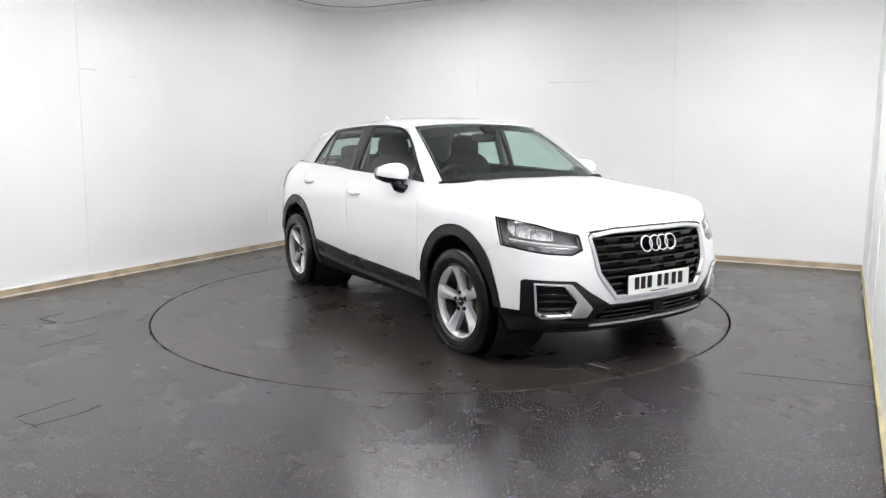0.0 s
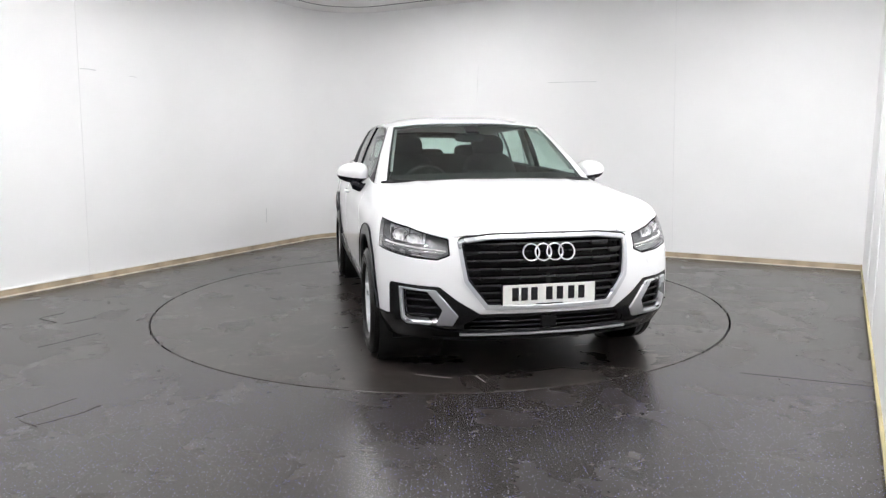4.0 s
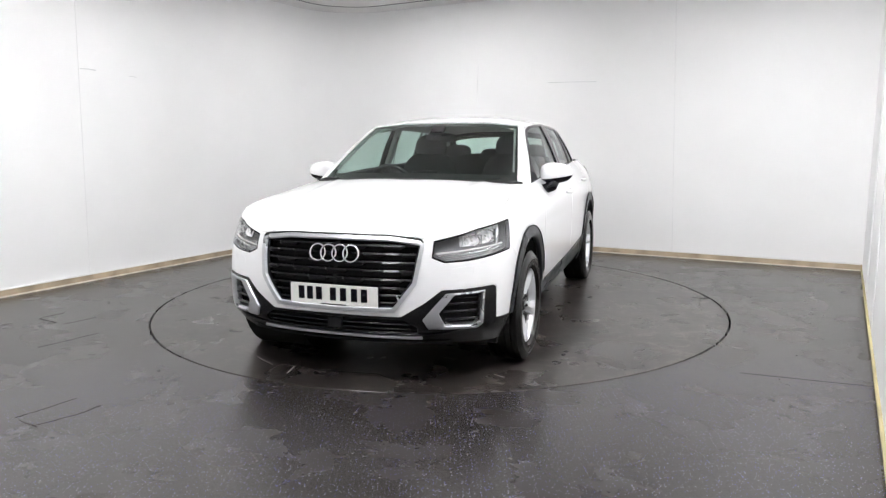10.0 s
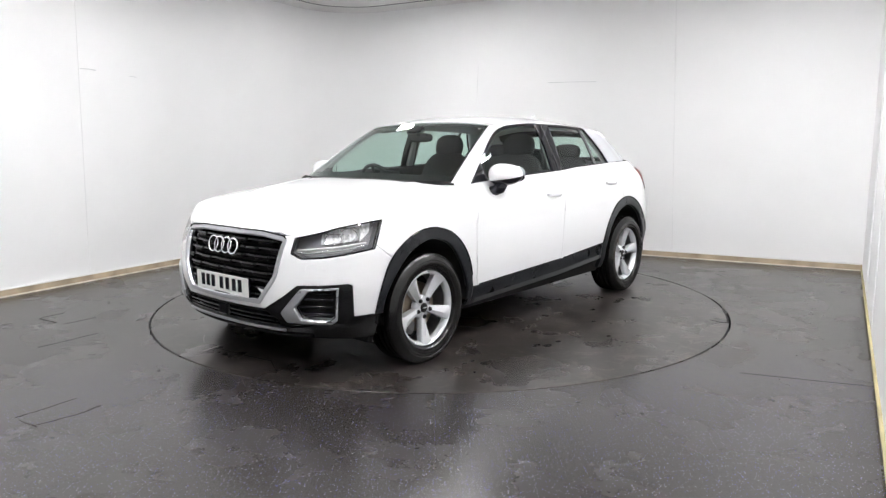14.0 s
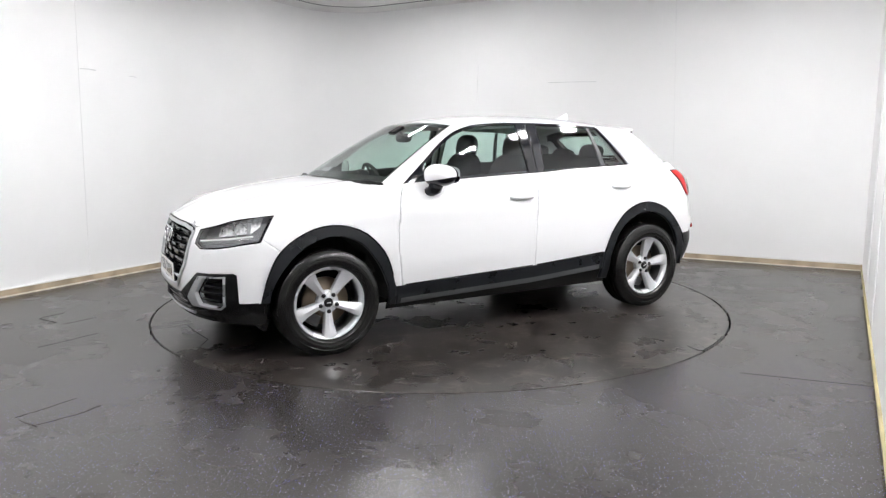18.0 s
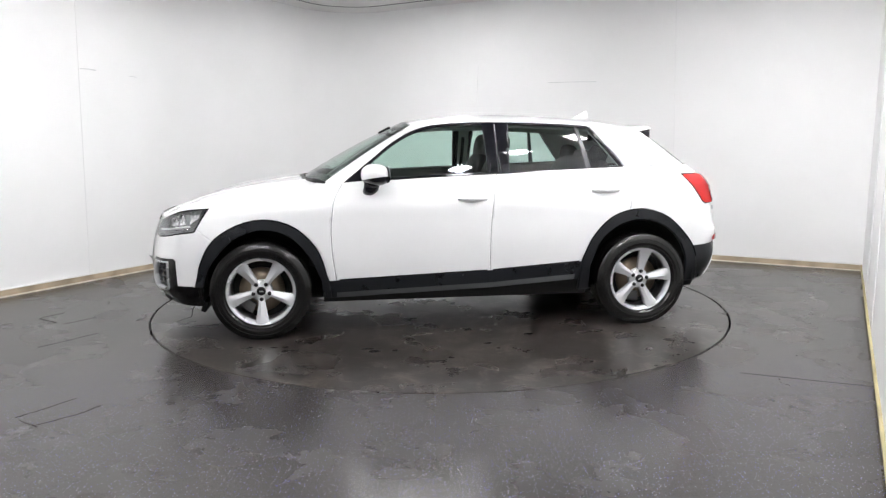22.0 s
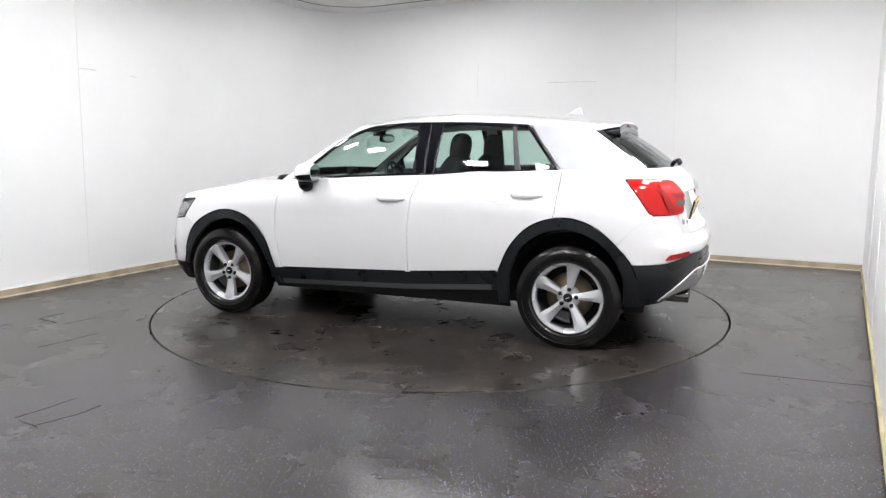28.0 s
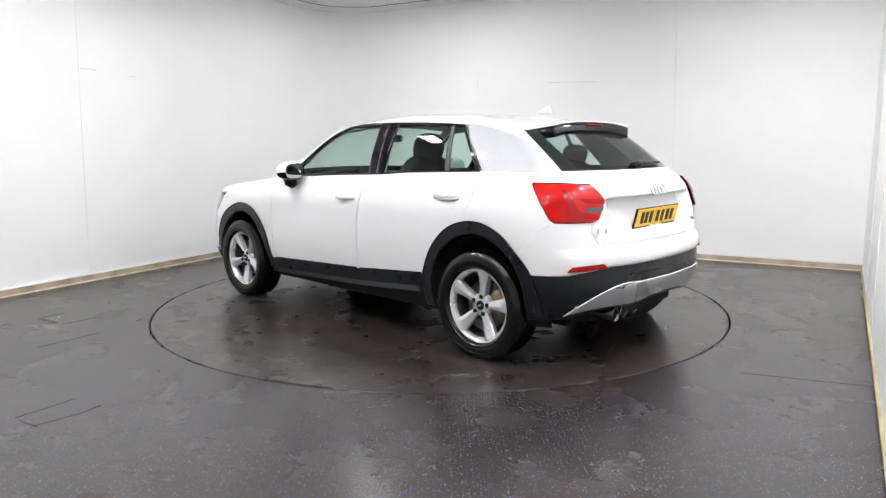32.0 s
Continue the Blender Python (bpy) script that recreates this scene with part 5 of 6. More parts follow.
# --- glass
ahead_b = lambda V: V[:, 0] - (-0.26 + 0.06 * (V[:, 2] - 1.08))
behind_b = lambda V: -0.335 - V[:, 0]
quarter_line = lambda V: V[:, 0] - (-0.952 + 0.235 * (V[:, 2] - 1.08))
for nm, tests in (("front_door_glass", [pls(dlo_in, 0.010), ahead_b, lambda V: 0.59 - V[:, 0]]), ("rear_door_glass", [pls(dlo_in, 0.010), behind_b, quarter_line]), ("quarter_glass", [pls(dlo_in, 0.010), neg(quarter_line, 0)])):
    V, F = green_piece(tests)
    for ob in panel(nm, V - np.array([0, 0.006, 0]), F, M_GLASS if nm == "front_door_glass" else M_REARGLASS, car, "tinted side window", 0):
        ob.visible_shadow = False
V, F = green_piece([ws_region])
ws = welded("windscreen", V, F, M_GLASS, car, "green-tinted windscreen", 0)
ws.visible_shadow = False
# dark band round the windscreen's edge
V, F = green_piece([ws_region, lambda V: np.maximum(np.maximum(V[:, 3] - 1.86, V[:, 4] - 0.93), 0.125 - V[:, 4])])
welded("windscreen_band", V - np.array([0.004, 0, 0.004]), F, M_MATT, car, "black screen-printed edge band", 0)
V, F = green_piece([rear_region, lambda V: 0.97 - V[:, 4]])
rg = welded("rear_window", V, F, M_REARGLASS, car, "dark tinted rear window", 0)
rg.visible_shadow = False
V, F = green_piece([rear_region, lambda V: np.maximum(np.maximum(9.42 - V[:, 3], V[:, 4] - 0.80), 0.09 - V[:, 4])])
welded("rear_window_band", V + np.array([0.004, 0, -0.004]), F, M_BLACK, car, "black rear window edge band", 0)
V, F = green_piece([lambda V: V[:, 3] - 8.985, lambda V: 9.06 - V[:, 3]])
panel("rear_window_trim", V, F, M_BLACK, car, "black rear window side trim", 0.012)

# cowl and wipers at the foot of the windscreen
cw = [(p, 0.0) for p in np.linspace(-0.68, 0.68, 25)]
line = [Vector((float(np.interp(abs(y), [q[0] for q in WS_BASE], [q[1] for q in WS_BASE])) - 0.004, y, 1.032 - 0.02 * abs(y))) for y, _ in cw]
part("cowl", bm_tube(line, 0.034, 8, flat=0.55), M_MATT, car, "black plastic cowl", True)
for y0, y1 in ((-0.56, 0.02), (0.02, 0.58)):
    pts = [Vector((float(np.interp(abs(y), [q[0] for q in WS_BASE], [q[1] for q in WS_BASE])) - 0.012, y, 1.044 - 0.018 * abs(y))) for y in np.linspace(y0, y1, 12)]
    part("wiper_blade", bm_tube(pts, 0.008, 6), M_MATT, car, "black wiper blade", True)

for side in (1, -1):
    end = [Vector((1.000, 0.520 * side, 1.036)), Vector((0.945, 0.650 * side, 1.030)), Vector((0.885, 0.735 * side, 1.020))]
    part("cowl_end", bm_tube(end, [0.010, 0.020, 0.012], 10, flat=0.8), M_MATT, car, "black cowl end cap", True)

# rear wiper, aerial fin
rw = part("rear_wiper", bm_tube([Vector((-1.845, 0.06, 1.142)), Vector((-1.842, -0.10, 1.150)), Vector((-1.815, -0.36, 1.152))], [0.016, 0.010, 0.007], 8), M_MATT, car, "black rear wiper", True)
part("wiper_hub", bm_lathe([(0, 0.035), (0.018, 0.033), (0.024, 0.022), (0.026, 0.0)], 16, pose(-1.862, 0.03, 1.140, 0, -60, 0)), M_BLACK, rw, "", True)
bm = bm_prism([(-1.075, 0.0), (-1.12, 0.022), (-1.165, 0.050), (-1.186, 0.054), (-1.192, 0.045), (-1.205, 0.0)], 0.022, Matrix(((1, 0, 0, 0), (0, 0, 1, -0.011), (0, 1, 0, 1.474), (0, 0, 0, 1))), 0.004)
part("aerial_fin", bm, M_PAINT, car, "white shark-fin aerial")

# --- door handles and keyhole recesses, children of their doors
for doors, x0, x1, z in ((front_doors, 0.002, -0.199, 0.909), (rear_doors, -0.940, -1.140, 0.953)):
    for ob, side in zip(doors, (1, -1)):
        fl = np.array([1, side, 1])
        n = 14
        pts, rad = [], []
        for k in range(n):
            w = k / (n - 1)
            x = x0 + (x1 - x0) * w
            p = skin_point([node_at(z, x=x)], [z], 0.004 + 0.022 * math.sin(math.pi * min(max(w * 1.1, 0), 1)) ** 0.6)[0]
            pts.append(p * fl)
            rad.append(0.007 + 0.007 * math.sin(math.pi * w) ** 0.5)
        part("handle", bm_tube(pts, rad, 10, flat=1.15), M_PAINT, ob, "white pull handle", True)
        s0, s1 = node_at(z, x=x0 - 0.045), node_at(z, x=x1 + 0.045)
        cup = [(s0 + (s1 - s0) * 0.5 * (1 - math.cos(a)), z + 0.010 + 0.030 * math.sin(a)) for a in np.linspace(0, 2 * math.pi, 25)[:-1]]
        cv_, cf_ = patch(cup, 0.0012, 0.006)
        P = cv_[:, :3] * fl
        cf_ = facing_out(cv_[:, :3], cf_)
        obj("handle_cup", P, cf_ if side > 0 else cf_[:, ::-1], M_PAINT, ob, "shallow handle cup", True)

# chrome-edged lower door line
for doors, xa, xb in ((front_doors, 0.80, -0.20), (rear_doors, -0.24, -0.85)):
    for ob, side in zip(doors, (1, -1)):
        pts = [skin_point([node_at(sill_top(x) + 0.004, x=x)], [sill_top(x) + 0.004], 0.004)[0] * np.array([1, side, 1]) for x in np.linspace(xa, xb, 14)]
        part("sill_seal", bm_tube(pts, 0.0042, 6), M_BLACK, ob, "dark seal strip", True)


# --- door mirrors
def bm_pebble(c, size, power=2.6, taper=0.0, nu=28, nv=18):
    """A rounded block (superellipsoid)."""
    bm = bmesh.new()
    sgn = lambda v, e: math.copysign(abs(v) ** e, v)
    e = 2.0 / power
    rows = []
    for j in range(nv + 1):
        b = -math.pi / 2 + math.pi * j / nv
        row = []
        for i in range(nu):
            a = 2 * math.pi * i / nu
            x, y, z = sgn(math.cos(b), e) * sgn(math.cos(a), e), sgn(math.cos(b), e) * sgn(math.sin(a), e), sgn(math.sin(b), e)
            k = 1 + taper * y
            row.append(bm.verts.new((c[0] + size[0] * x * k, c[1] + size[1] * y, c[2] + size[2] * z * k)))
        rows.append(row)
    for j in range(nv):
        for i in range(nu):
            bm.faces.new((rows[j][i], rows[j][(i + 1) % nu], rows[j + 1][(i + 1) % nu], rows[j + 1][i]))
    bmesh.ops.remove_doubles(bm, verts=bm.verts, dist=1e-5)
    return bm


def split_at(bm, co, no, keep_above=True):
    bmesh.ops.bisect_plane(bm, geom=bm.verts[:] + bm.edges[:] + bm.faces[:], plane_co=co, plane_no=no, clear_inner=keep_above, clear_outer=not keep_above)
    edges = [e for e in bm.edges if e.is_boundary]
    if edges:
        bmesh.ops.holes_fill(bm, edges=edges)
    return bm


for side in (1, -1):
    def shape():
        bm = bm_pebble((0, 0, 0), (0.088, 0.112, 0.071), 2.4, -0.14)
        bmesh.ops.rotate(bm, verts=bm.verts, cent=(0, 0, 0), matrix=Matrix.Rotation(radians(14), 3, "Z"))
        bmesh.ops.translate(bm, verts=bm.verts, vec=(0.548, 0.898, 1.074))
        if side < 0:
            bmesh.ops.scale(bm, verts=bm.verts, vec=(1, -1, 1))
        return split_at(bm, (0.484, 0.898 * side, 1.10), (1, 0.22 * side, 0.0))
    seam_p, seam_n = (0.491, 0.898 * side, 1.10), (1, 0.22 * side, 0.0)
    cap = part("door_mirror", split_at(split_at(shape(), (0.5, 0.9 * side, 1.058), (0.12, -0.10 * side, 1)), seam_p, seam_n), M_PAINT, car, "white door mirror with black base", True)
    smooth_by_angle(cap, 40)
    low_ = part("mirror_base", split_at(split_at(shape(), (0.5, 0.9 * side, 1.058), (0.12, -0.10 * side, 1), False), seam_p, seam_n), M_BLACK, cap, "glossy black lower shell", True)
    smooth_by_angle(low_, 40)
    smooth_by_angle(part("mirror_bezel", split_at(shape(), seam_p, seam_n, False), M_MATT, cap, "black mirror bezel", True), 40)
    foot = [Vector((0.572, 0.885 * side, 1.030)), Vector((0.580, 0.870 * side, 0.985)), Vector((0.592, 0.835 * side, 0.966)), Vector((0.600, 0.770 * side, 0.968))]
    part("mirror_foot", bm_tube(foot, [0.056, 0.052, 0.044, 0.038], 12, flat=0.8), M_BLACK, cap, "glossy black mirror foot", True)
    bm = bm_pebble((0, 0, 0), (0.004, 0.094, 0.054), 3.0)
    bmesh.ops.transform(bm, matrix=pose(0.481, 0.900 * side, 1.076, 0, 0, 12.5 * side), verts=bm.verts)
    part("mirror_glass", bm, M_MIRROR, cap, "mirror glass", True)

# --- wheels
wheel = part("wheel", bm_lathe([(0.199, 0.050), (0.202, 0.066), (0.207, 0.078), (0.214, 0.085), (0.221, 0.087), (0.2255, 0.083), (0.2265, 0.074), (0.220, 0.060), (0.214, 0.045), (0.199, 0.045), (0.199, 0.050)], 72), M_ALLOY, car, "silver five-spoke alloy wheel", True)
smooth_by_angle(wheel, 30)
wheel.matrix_basis = pose(AXLE, 0.792, WHEEL_Z, -90, 0, 0)
# silver barrel drawn dark: the shade between the spokes is in its colour
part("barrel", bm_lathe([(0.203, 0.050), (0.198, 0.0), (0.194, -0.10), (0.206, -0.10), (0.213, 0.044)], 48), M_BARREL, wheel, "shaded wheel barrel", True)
tyre_profile = [(0.212, -0.098), (0.240, -0.106), (0.280, -0.109), (0.308, -0.100), (0.322, -0.086)]
for y in (-0.055, -0.02, 0.02, 0.055):
    tyre_profile += [(0.3265, y - 0.0045), (0.318, y - 0.004), (0.318, y + 0.004), (0.3265, y + 0.0045)]
tyre_profile += [(0.323, 0.086), (0.310, 0.099), (0.286, 0.108), (0.284, 0.106), (0.262, 0.109), (0.258, 0.1075), (0.240, 0.106), (0.231, 0.098), (0.224, 0.082)]
tyre = part("tyre", bm_lathe(tyre_profile, 96), M_RUBBER, wheel, "black tyre", True)
smooth_by_angle(tyre, 35)
# shoulder blocks of the tread
bm = bmesh.new()
for k in range(60):
    a = 2 * math.pi * k / 60
    for sgn_ in (1, -1):
        bmesh.ops.create_cube(bm, size=1, matrix=pose(0, 0, 0, 0, 0, math.degrees(a)) @ pose(0.3135, 0, 0.076 * sgn_, 0, 0, 0) @ pose(0, 0, 0, 0, 20 * sgn_, 0) @ Matrix.Diagonal((0.010, 0.024, 0.030, 1)))
tread = part("tread_pattern", bm, M_RUBBER, tyre)
tagged(tread, kind="stuff")


def bm_spoke():
    """One broad spoke along local x, folded along an off-centre ridge and widening towards the rim."""
    bm = bmesh.new()
    # radius, half width, ridge height, edge height
    rows_ = [(0.028, 0.019, 0.060, 0.055), (0.056, 0.0215, 0.062, 0.052), (0.085, 0.0245, 0.067, 0.050), (0.120, 0.0290, 0.074, 0.053), (0.155, 0.0350, 0.080, 0.059), (0.188, 0.0415, 0.085, 0.069), (0.210, 0.0470, 0.087, 0.080), (0.218, 0.0490, 0.086, 0.083)]
    rings = []
    for r, w, h, e in rows_:
        rings.append([bm.verts.new(q) for q in ((r, -w, e - 0.03), (r, -w, e), (r, -w * 0.86, e + (h - e) * 0.55), (r, -w * 0.18, h), (r, w * 0.92, e + (h - e) * 0.18), (r, w, e), (r, w, e - 0.03))])
    for a, b in zip(rings[:-1], rings[1:]):
        for j in range(6):
            bm.faces.new((a[j], b[j], b[j + 1], a[j + 1]))
    bm.faces.new(rings[0])
    bm.faces.new(rings[-1][::-1])
    bmesh.ops.bevel(bm, geom=[e for e in bm.edges if len(e.link_faces) == 2 and e.calc_face_angle(0) > 0.5], offset=0.0018, segments=2, affect="EDGES")
    return bm


spoke = part("spoke", bm_spoke(), M_ALLOY, wheel)
smooth_by_angle(spoke, 25)
SPOKE_AT = -18 + 180
spoke.matrix_basis = pose(0, 0, 0, 0, 0, SPOKE_AT)
part("hub", bm_lathe([(0, 0.058), (0.030, 0.058), (0.034, 0.056), (0.060, 0.052), (0.070, 0.044), (0.074, 0.02)], 40), M_ALLOY, wheel, "", True)
part("hub_cap", bm_lathe([(0, 0.066), (0.022, 0.065), (0.0285, 0.061), (0.030, 0.056)], 32), M_MATT, wheel, "dark grey hub cap", True)
part("hub_badge", bm_box(0.026, 0.006, 0.002, pose(0, 0, 0.067)), M_SATIN, wheel, "small silver badge bar")
bolt = part("wheel_bolt", bm_lathe([(0, 0.060), (0.0075, 0.060), (0.0085, 0.056), (0.0085, 0.0515), (0.0128, 0.0520), (0.0132, 0.0440)], 16, pose(0.0545, 0, 0.0125)), M_MATT, wheel, "dark wheel bolt", True)
bolt.matrix_basis = pose(0, 0, 0, 0, 0, SPOKE_AT)
for k in range(1, 5):
    copy_thing(spoke, pose(0, 0, 0, 0, 0, SPOKE_AT + 72 * k))
    copy_thing(bolt, pose(0, 0, 0, 0, 0, SPOKE_AT + 72 * k))
part("brake_disc", bm_lathe([(0.06, 0.005), (0.075, 0.012), (0.085, 0.0), (0.148, 0.0), (0.148, -0.024), (0.06, -0.024)], 48), M_DISC, wheel, "worn steel brake disc", True)
part("caliper", bm_lathe([(0.098, -0.045), (0.165, -0.045), (0.172, -0.02), (0.168, 0.018), (0.150, 0.026), (0.100, 0.024), (0.098, -0.045)], 14, pose(0, 0, 0, 0, 0, 15 if True else 0), radians(52)), M_BARREL, wheel, "grey brake caliper", False)
part("wheel_back", bm_lathe([(0, -0.05), (0.20, -0.05)], 32), M_INNER, wheel, "dark hub carrier")
part("valve", bm_tube([Vector((0.186, 0.03, 0.03)), Vector((0.180, 0.03, 0.058))], 0.0035, 6), M_MATT, wheel)
for x, side, turn in ((-AXLE, 1, 26), (AXLE, -1, 10), (-AXLE, -1, -20)):
    copy_thing(wheel, pose(x, 0.792 * side, WHEEL_Z, -90 * side, 0, 0) @ pose(0, 0, 0, 0, 0, turn))

# --- wheel wells, undertray
for x in (AXLE, -AXLE):
    for side in (1, -1):
        bm = bm_lathe([(0.395, -0.32), (0.395, 0.06)], 28, pose(x, 0.80 * side, 0.34, -90 * side, 0, 0) @ pose(0, 0, 0, 0, 0, 174), radians(192))
        wl = part("wheel_well", bm, M_INNER, car, "black wheel-well liner")
        part("well_wall", bm_box(0.84, 0.02, 0.52, pose(x, 0.50 * side, 0.50)), M_INNER, wl)
part("underbody", bm_box(3.5, 1.02, 0.12, pose(0.05, 0, 0.245), 0.03), M_MATT, car, "black underbody")
part("floor_pan", bm_box(1.72, 1.62, 0.05, pose(0.0, 0, 0.285), 0.01), M_MATT, car, "black floor pan")
part("engine_block", bm_box(0.86, 0.92, 0.42, pose(1.45, 0, 0.50), 0.04), M_INNER, car, "dark engine bay")
part("boot_floor", bm_box(0.75, 1.0, 0.06, pose(-1.45, 0, 0.60), 0.01), M_MATT, car, "black boot floor")
for side in (1, -1):
    part("wheel_deflector", bm_box(0.035, 0.22, 0.075, pose(1.685, 0.68 * side, 0.215, 0, -20, 0), 0.008), M_MATT, car, "black air deflector before the wheel")
pipe = [Vector((-0.2, 0.30, 0.19)), Vector((-0.8, 0.32, 0.20)), Vector((-1.15, 0.42, 0.26)), Vector((-1.6, 0.43, 0.30)), Vector((-1.9, 0.43, 0.315))]
part("exhaust_pipe", bm_tube(pipe, 0.03, 10), M_MATT, car, "dark exhaust pipe", True)

# --- cabin
V, F = roof_grid(-1.30, 0.25, 40, 16)
hl = welded("headliner", V * np.array([1, 0.94, 1]) - np.array([0, 0, 0.035]), F, M_LINER, car, "pale grey headliner", 0.004)
V, F = green_piece([A_PILLAR, side_region, neg(dlo_in, 0.004)])
V, F = clip(V, F, V[:, 2] - 1.10)
panel("pillar_lining", V * np.array([0.985, 0.945, 0.99]), F, M_LINER, car, "pale grey pillar lining", 0.004)
for side in (1, -1):
    bl = part("inner_pillar", bm_box(0.085, 0.03, 0.36, pose(-0.305, 0.672 * side, 1.25, 20.5 * side, 0, 0), 0.01), M_LINER, car, "pale grey centre pillar lining")
    part("door_lining", bm_box(2.0, 0.035, 0.09, pose(-0.22, 0.735 * side, 1.028, 0, 1.6, 0), 0.012), M_DASH, car, "dark door lining")
    belt = [Vector((-0.30, 0.625 * side, 1.33)), Vector((-0.29, 0.66 * side, 1.15)), Vector((-0.27, 0.70 * side, 0.95))]
    part("seat_belt", bm_tube(belt, 0.016, 6, flat=0.2), M_DASH, car, "black seat belt")

dash_profile = [(1.00, 0.70), (1.02, 1.005), (0.93, 1.020), (0.72, 0.985), (0.62, 0.965), (0.57, 0.92), (0.58, 0.80), (0.66, 0.60), (0.66, 0.45), (1.0, 0.45)]
bm = bm_prism(dash_profile, 1.40, Matrix(((1, 0, 0, 0), (0, 0, 1, -0.70), (0, 1, 0, 0), (0, 0, 0, 1))), 0.012)
dash = part("dashboard", bm, M_DASH, car, "dark grey dashboard")
part("instrument_hood", bm_pebble((0.66, -0.36, 0.985), (0.09, 0.17, 0.045), 3), M_DASH, dash, "dark instrument hood", True)
part("screen", bm_box(0.012, 0.19, 0.11, pose(0.70, 0, 1.035, 0, 12, 0), 0.005), M_BLACK, dash, "black display screen")
for y in (-0.60, -0.09, 0.09, 0.60):
    part("air_vent", bm_lathe([(0.0, 0.006), (0.030, 0.008), (0.038, 0.004), (0.040, -0.01)], 20, pose(0.575, y, 0.895, 0, -90, 0)), M_SATIN, dash, "round silver-edged air vent", True)
part("centre_console", bm_box(0.95, 0.22, 0.30, pose(0.20, 0, 0.52), 0.03), M_DASH, car, "dark centre console")
part("gear_lever", bm_tube([Vector((0.30, 0, 0.66)), Vector((0.32, 0, 0.76)), Vector((0.325, 0, 0.80))], [0.012, 0.014, 0.024], 10), M_DASH, car, "black gear lever", True)

# steering wheel on the car's right-hand side
wm = pose(0.46, -0.36, 0.955, 0, -68, 0)
bm = bm_lathe([(0.172 + 0.014 * math.cos(a), 0.014 * math.sin(a)) for a in np.linspace(0, 2 * math.pi, 11)], 44, wm)
sw = part("steering_wheel", bm, M_DASH, car, "black steering wheel", True)
part("wheel_boss", bm_lathe([(0, 0.015), (0.05, 0.012), (0.062, -0.004), (0.05, -0.03)], 24, wm), M_DASH, sw, "", True)
for a in (0, 90, 180):
    part("wheel_spoke", bm_box(0.13, 0.028, 0.012, wm @ pose(0, 0, 0, 0, 0, a) @ pose(0.105, 0, -0.004), 0.004), M_SATIN if a == 90 else M_DASH, sw)
part("steering_column", bm_tube([Vector((0.48, -0.36, 0.945)), Vector((0.70, -0.36, 0.86))], 0.05, 12), M_DASH, sw)

# inner mirror
im = part("inner_mirror", bm_pebble((0.375, 0.0, 1.318), (0.020, 0.115, 0.034), 3.2), M_BLACK, car, "black inner mirror", True)
part("mirror_face", bm_pebble((0.357, 0.0, 1.318), (0.004, 0.105, 0.028), 3.2), M_MIRROR, im, "mirror glass", True)
part("mirror_stem", bm_tube([Vector((0.38, 0, 1.335)), Vector((0.43, 0, 1.37))], 0.016, 10), M_BLACK, im)
part("sensor_box", bm_box(0.10, 0.10, 0.03, pose(0.43, 0, 1.372, 0, 28, 0), 0.01), M_MATT, im, "black sensor box")


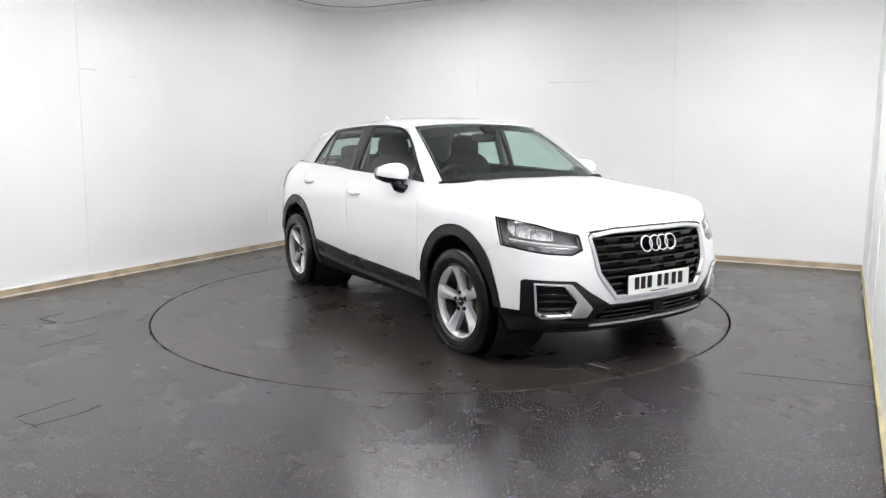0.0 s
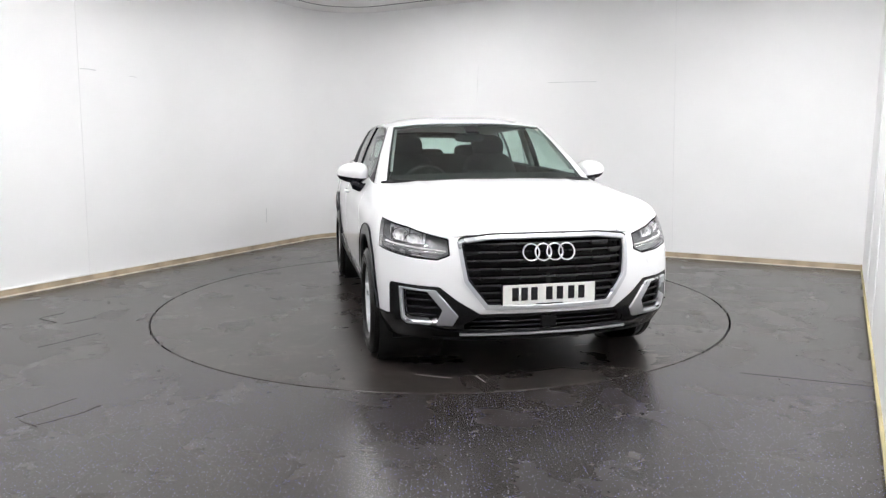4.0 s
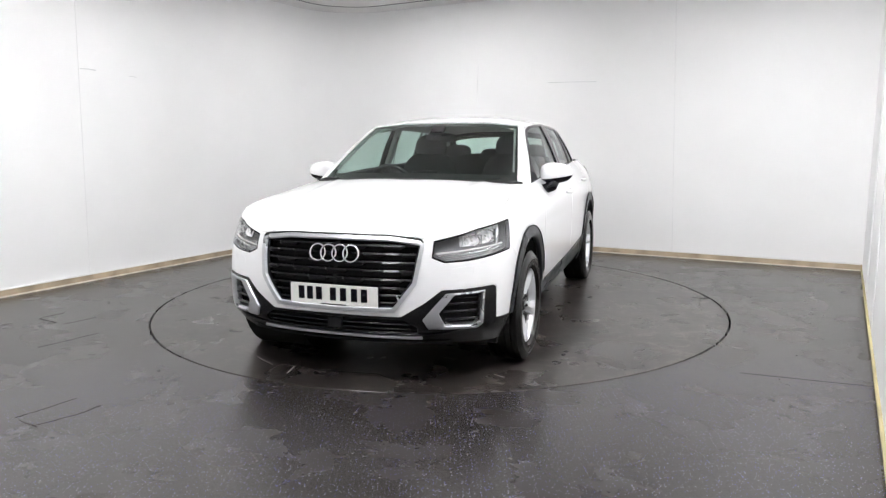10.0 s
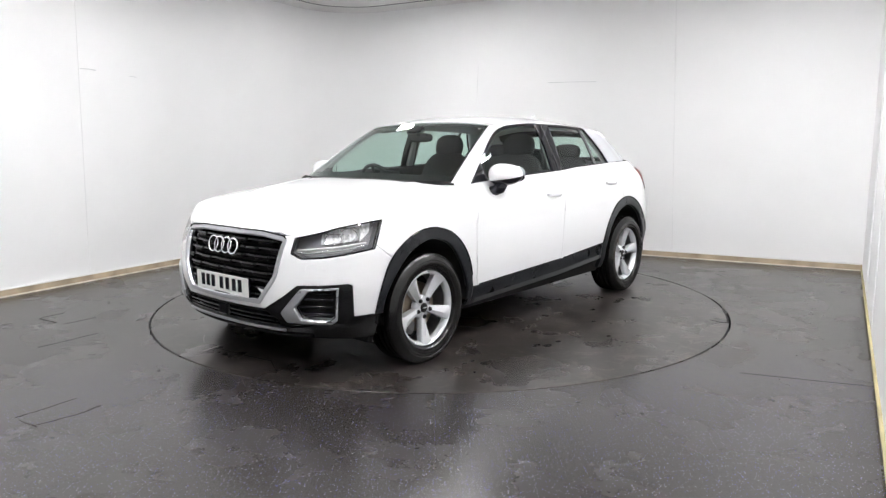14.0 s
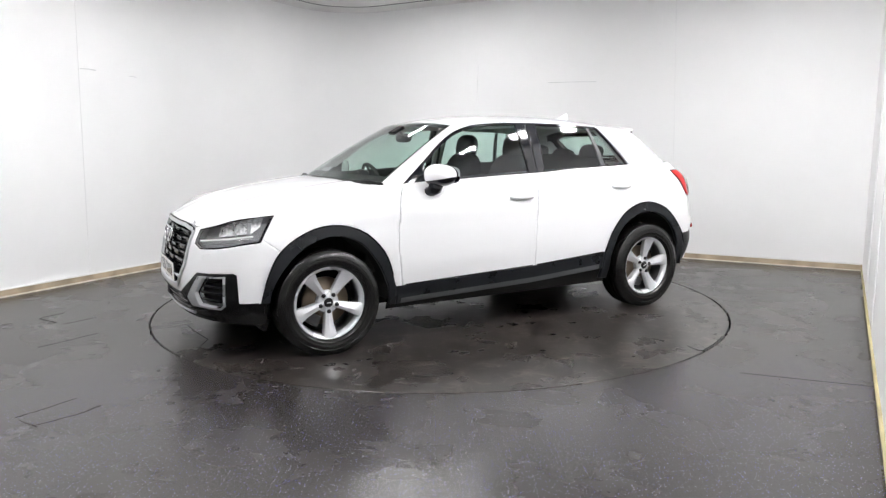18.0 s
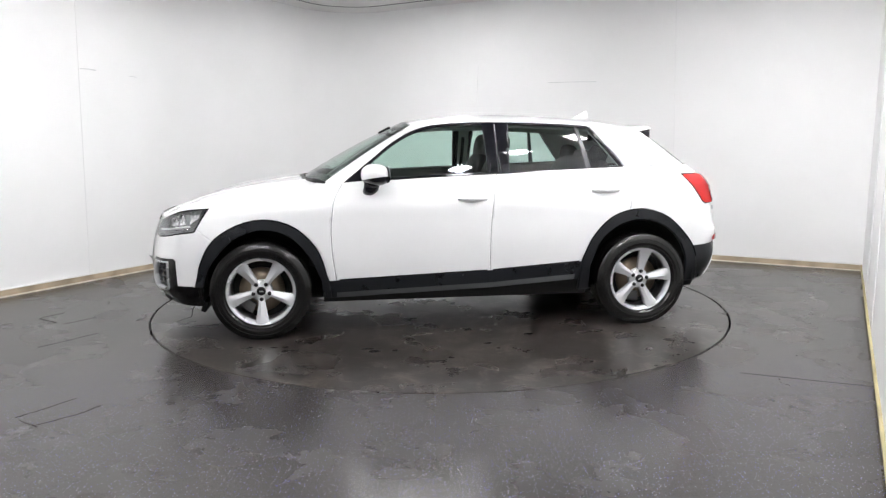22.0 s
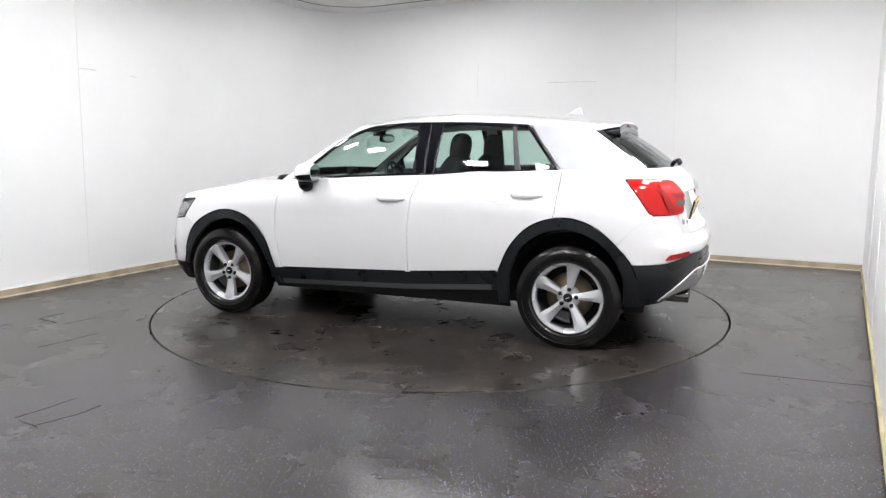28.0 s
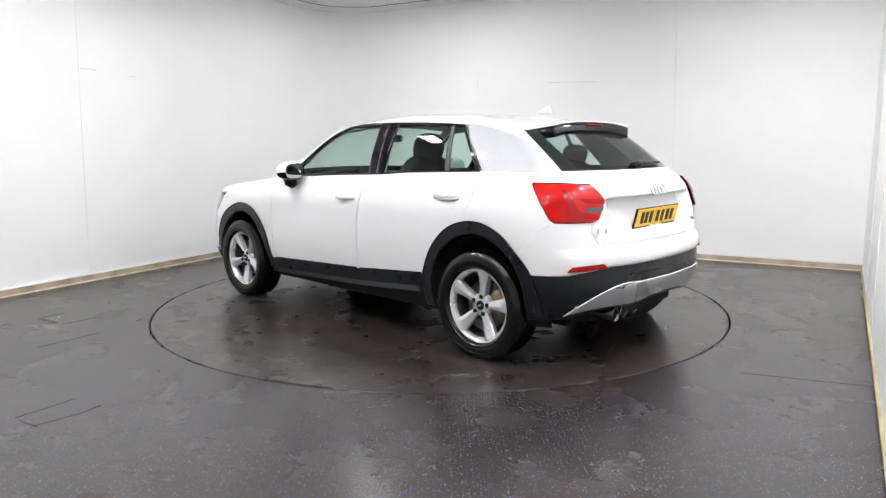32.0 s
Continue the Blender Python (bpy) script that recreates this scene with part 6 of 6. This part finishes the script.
# seats
def seat(x, y):
    base = part("seat", bm_pebble((x + 0.02, y, 0.60), (0.27, 0.255, 0.10), 3.4), M_SEAT, car, "black cloth seat", True)
    bm = bm_pebble((0, 0, 0), (0.085, 0.245, 0.33), 3.2)
    bmesh.ops.transform(bm, matrix=pose(x - 0.29, y, 0.88, 0, -17, 0), verts=bm.verts)
    part("backrest", bm, M_SEAT, base, "", True)
    bm = bm_pebble((0, 0, 0), (0.055, 0.140, 0.105), 2.6)
    bmesh.ops.transform(bm, matrix=pose(x - 0.385, y, 1.245, 0, -10, 0), verts=bm.verts)
    part("headrest", bm, M_SEAT, base, "rounded headrest", True)
    for dy in (0.05, -0.05):
        part("headrest_post", bm_tube([Vector((x - 0.372, y + dy, 1.12)), Vector((x - 0.385, y + dy, 1.20))], 0.006, 8), M_CHROME, base, "chrome post", True)
    part("seat_mount", bm_box(0.46, 0.40, 0.22, pose(x + 0.02, y, 0.41), 0.02), M_DASH, base)
    return base


for y in (0.36, -0.36):
    seat(-0.02, y)
bench = part("rear_bench", bm_pebble((-0.78, 0, 0.62), (0.26, 0.64, 0.10), 4), M_SEAT, car, "black cloth rear bench", True)
bm = bm_pebble((0, 0, 0), (0.08, 0.63, 0.33), 4)
bmesh.ops.transform(bm, matrix=pose(-1.07, 0, 0.86, 0, -19, 0), verts=bm.verts)
part("bench_back", bm, M_SEAT, bench, "", True)
for y in (0.36, 0.0, -0.36):
    bm = bm_pebble((0, 0, 0), (0.05, 0.125, 0.068 if y else 0.055), 3)
    bmesh.ops.transform(bm, matrix=pose(-1.165, y, 1.195 if y else 1.170, 0, -14, 0), verts=bm.verts)
    part("bench_headrest", bm, M_SEAT, bench, "", True)
part("parcel_shelf", bm_box(0.42, 1.08, 0.02, pose(-1.42, 0, 1.065, 0, 2, 0), 0.005), M_DASH, car, "dark parcel shelf")

# small round sticker at the windscreen's upper corner
p = green_point([1.72], [0.90], 0.002)[0]
q = green_point([1.72], [0.93], 0.002)[0]
up_ = (Vector(q) - Vector(p)).normalized()
side_ = Vector((0.12, 1, 0)).normalized()
nrm_ = side_.cross(up_).normalized()
part("windscreen_sticker", bm_lathe([(0, 0.0006), (0.011, 0.0006), (0.012, 0)], 20, Matrix(((side_.x, up_.x, nrm_.x, p[0]), (side_.y, up_.y, nrm_.y, p[1]), (side_.z, up_.z, nrm_.z, p[2]), (0, 0, 0, 1)))), M_PLATE_W, car, "small round white sticker")


def motions():
    """The turntable turns at a steady rate and carries the car."""
    rows_table, rows_car = [], []
    for t in range(33):
        turn = pose(0, 0, 0, 0, 0, TURN_AT_START + TURN_RATE * t)
        rows_table.append((float(t), turn))
        rows_car.append((float(t), turn @ pose(CAR_ON_TABLE[0], CAR_ON_TABLE[1], 0)))
    walk(turntable, rows_table)
    walk(car, rows_car)


motions()
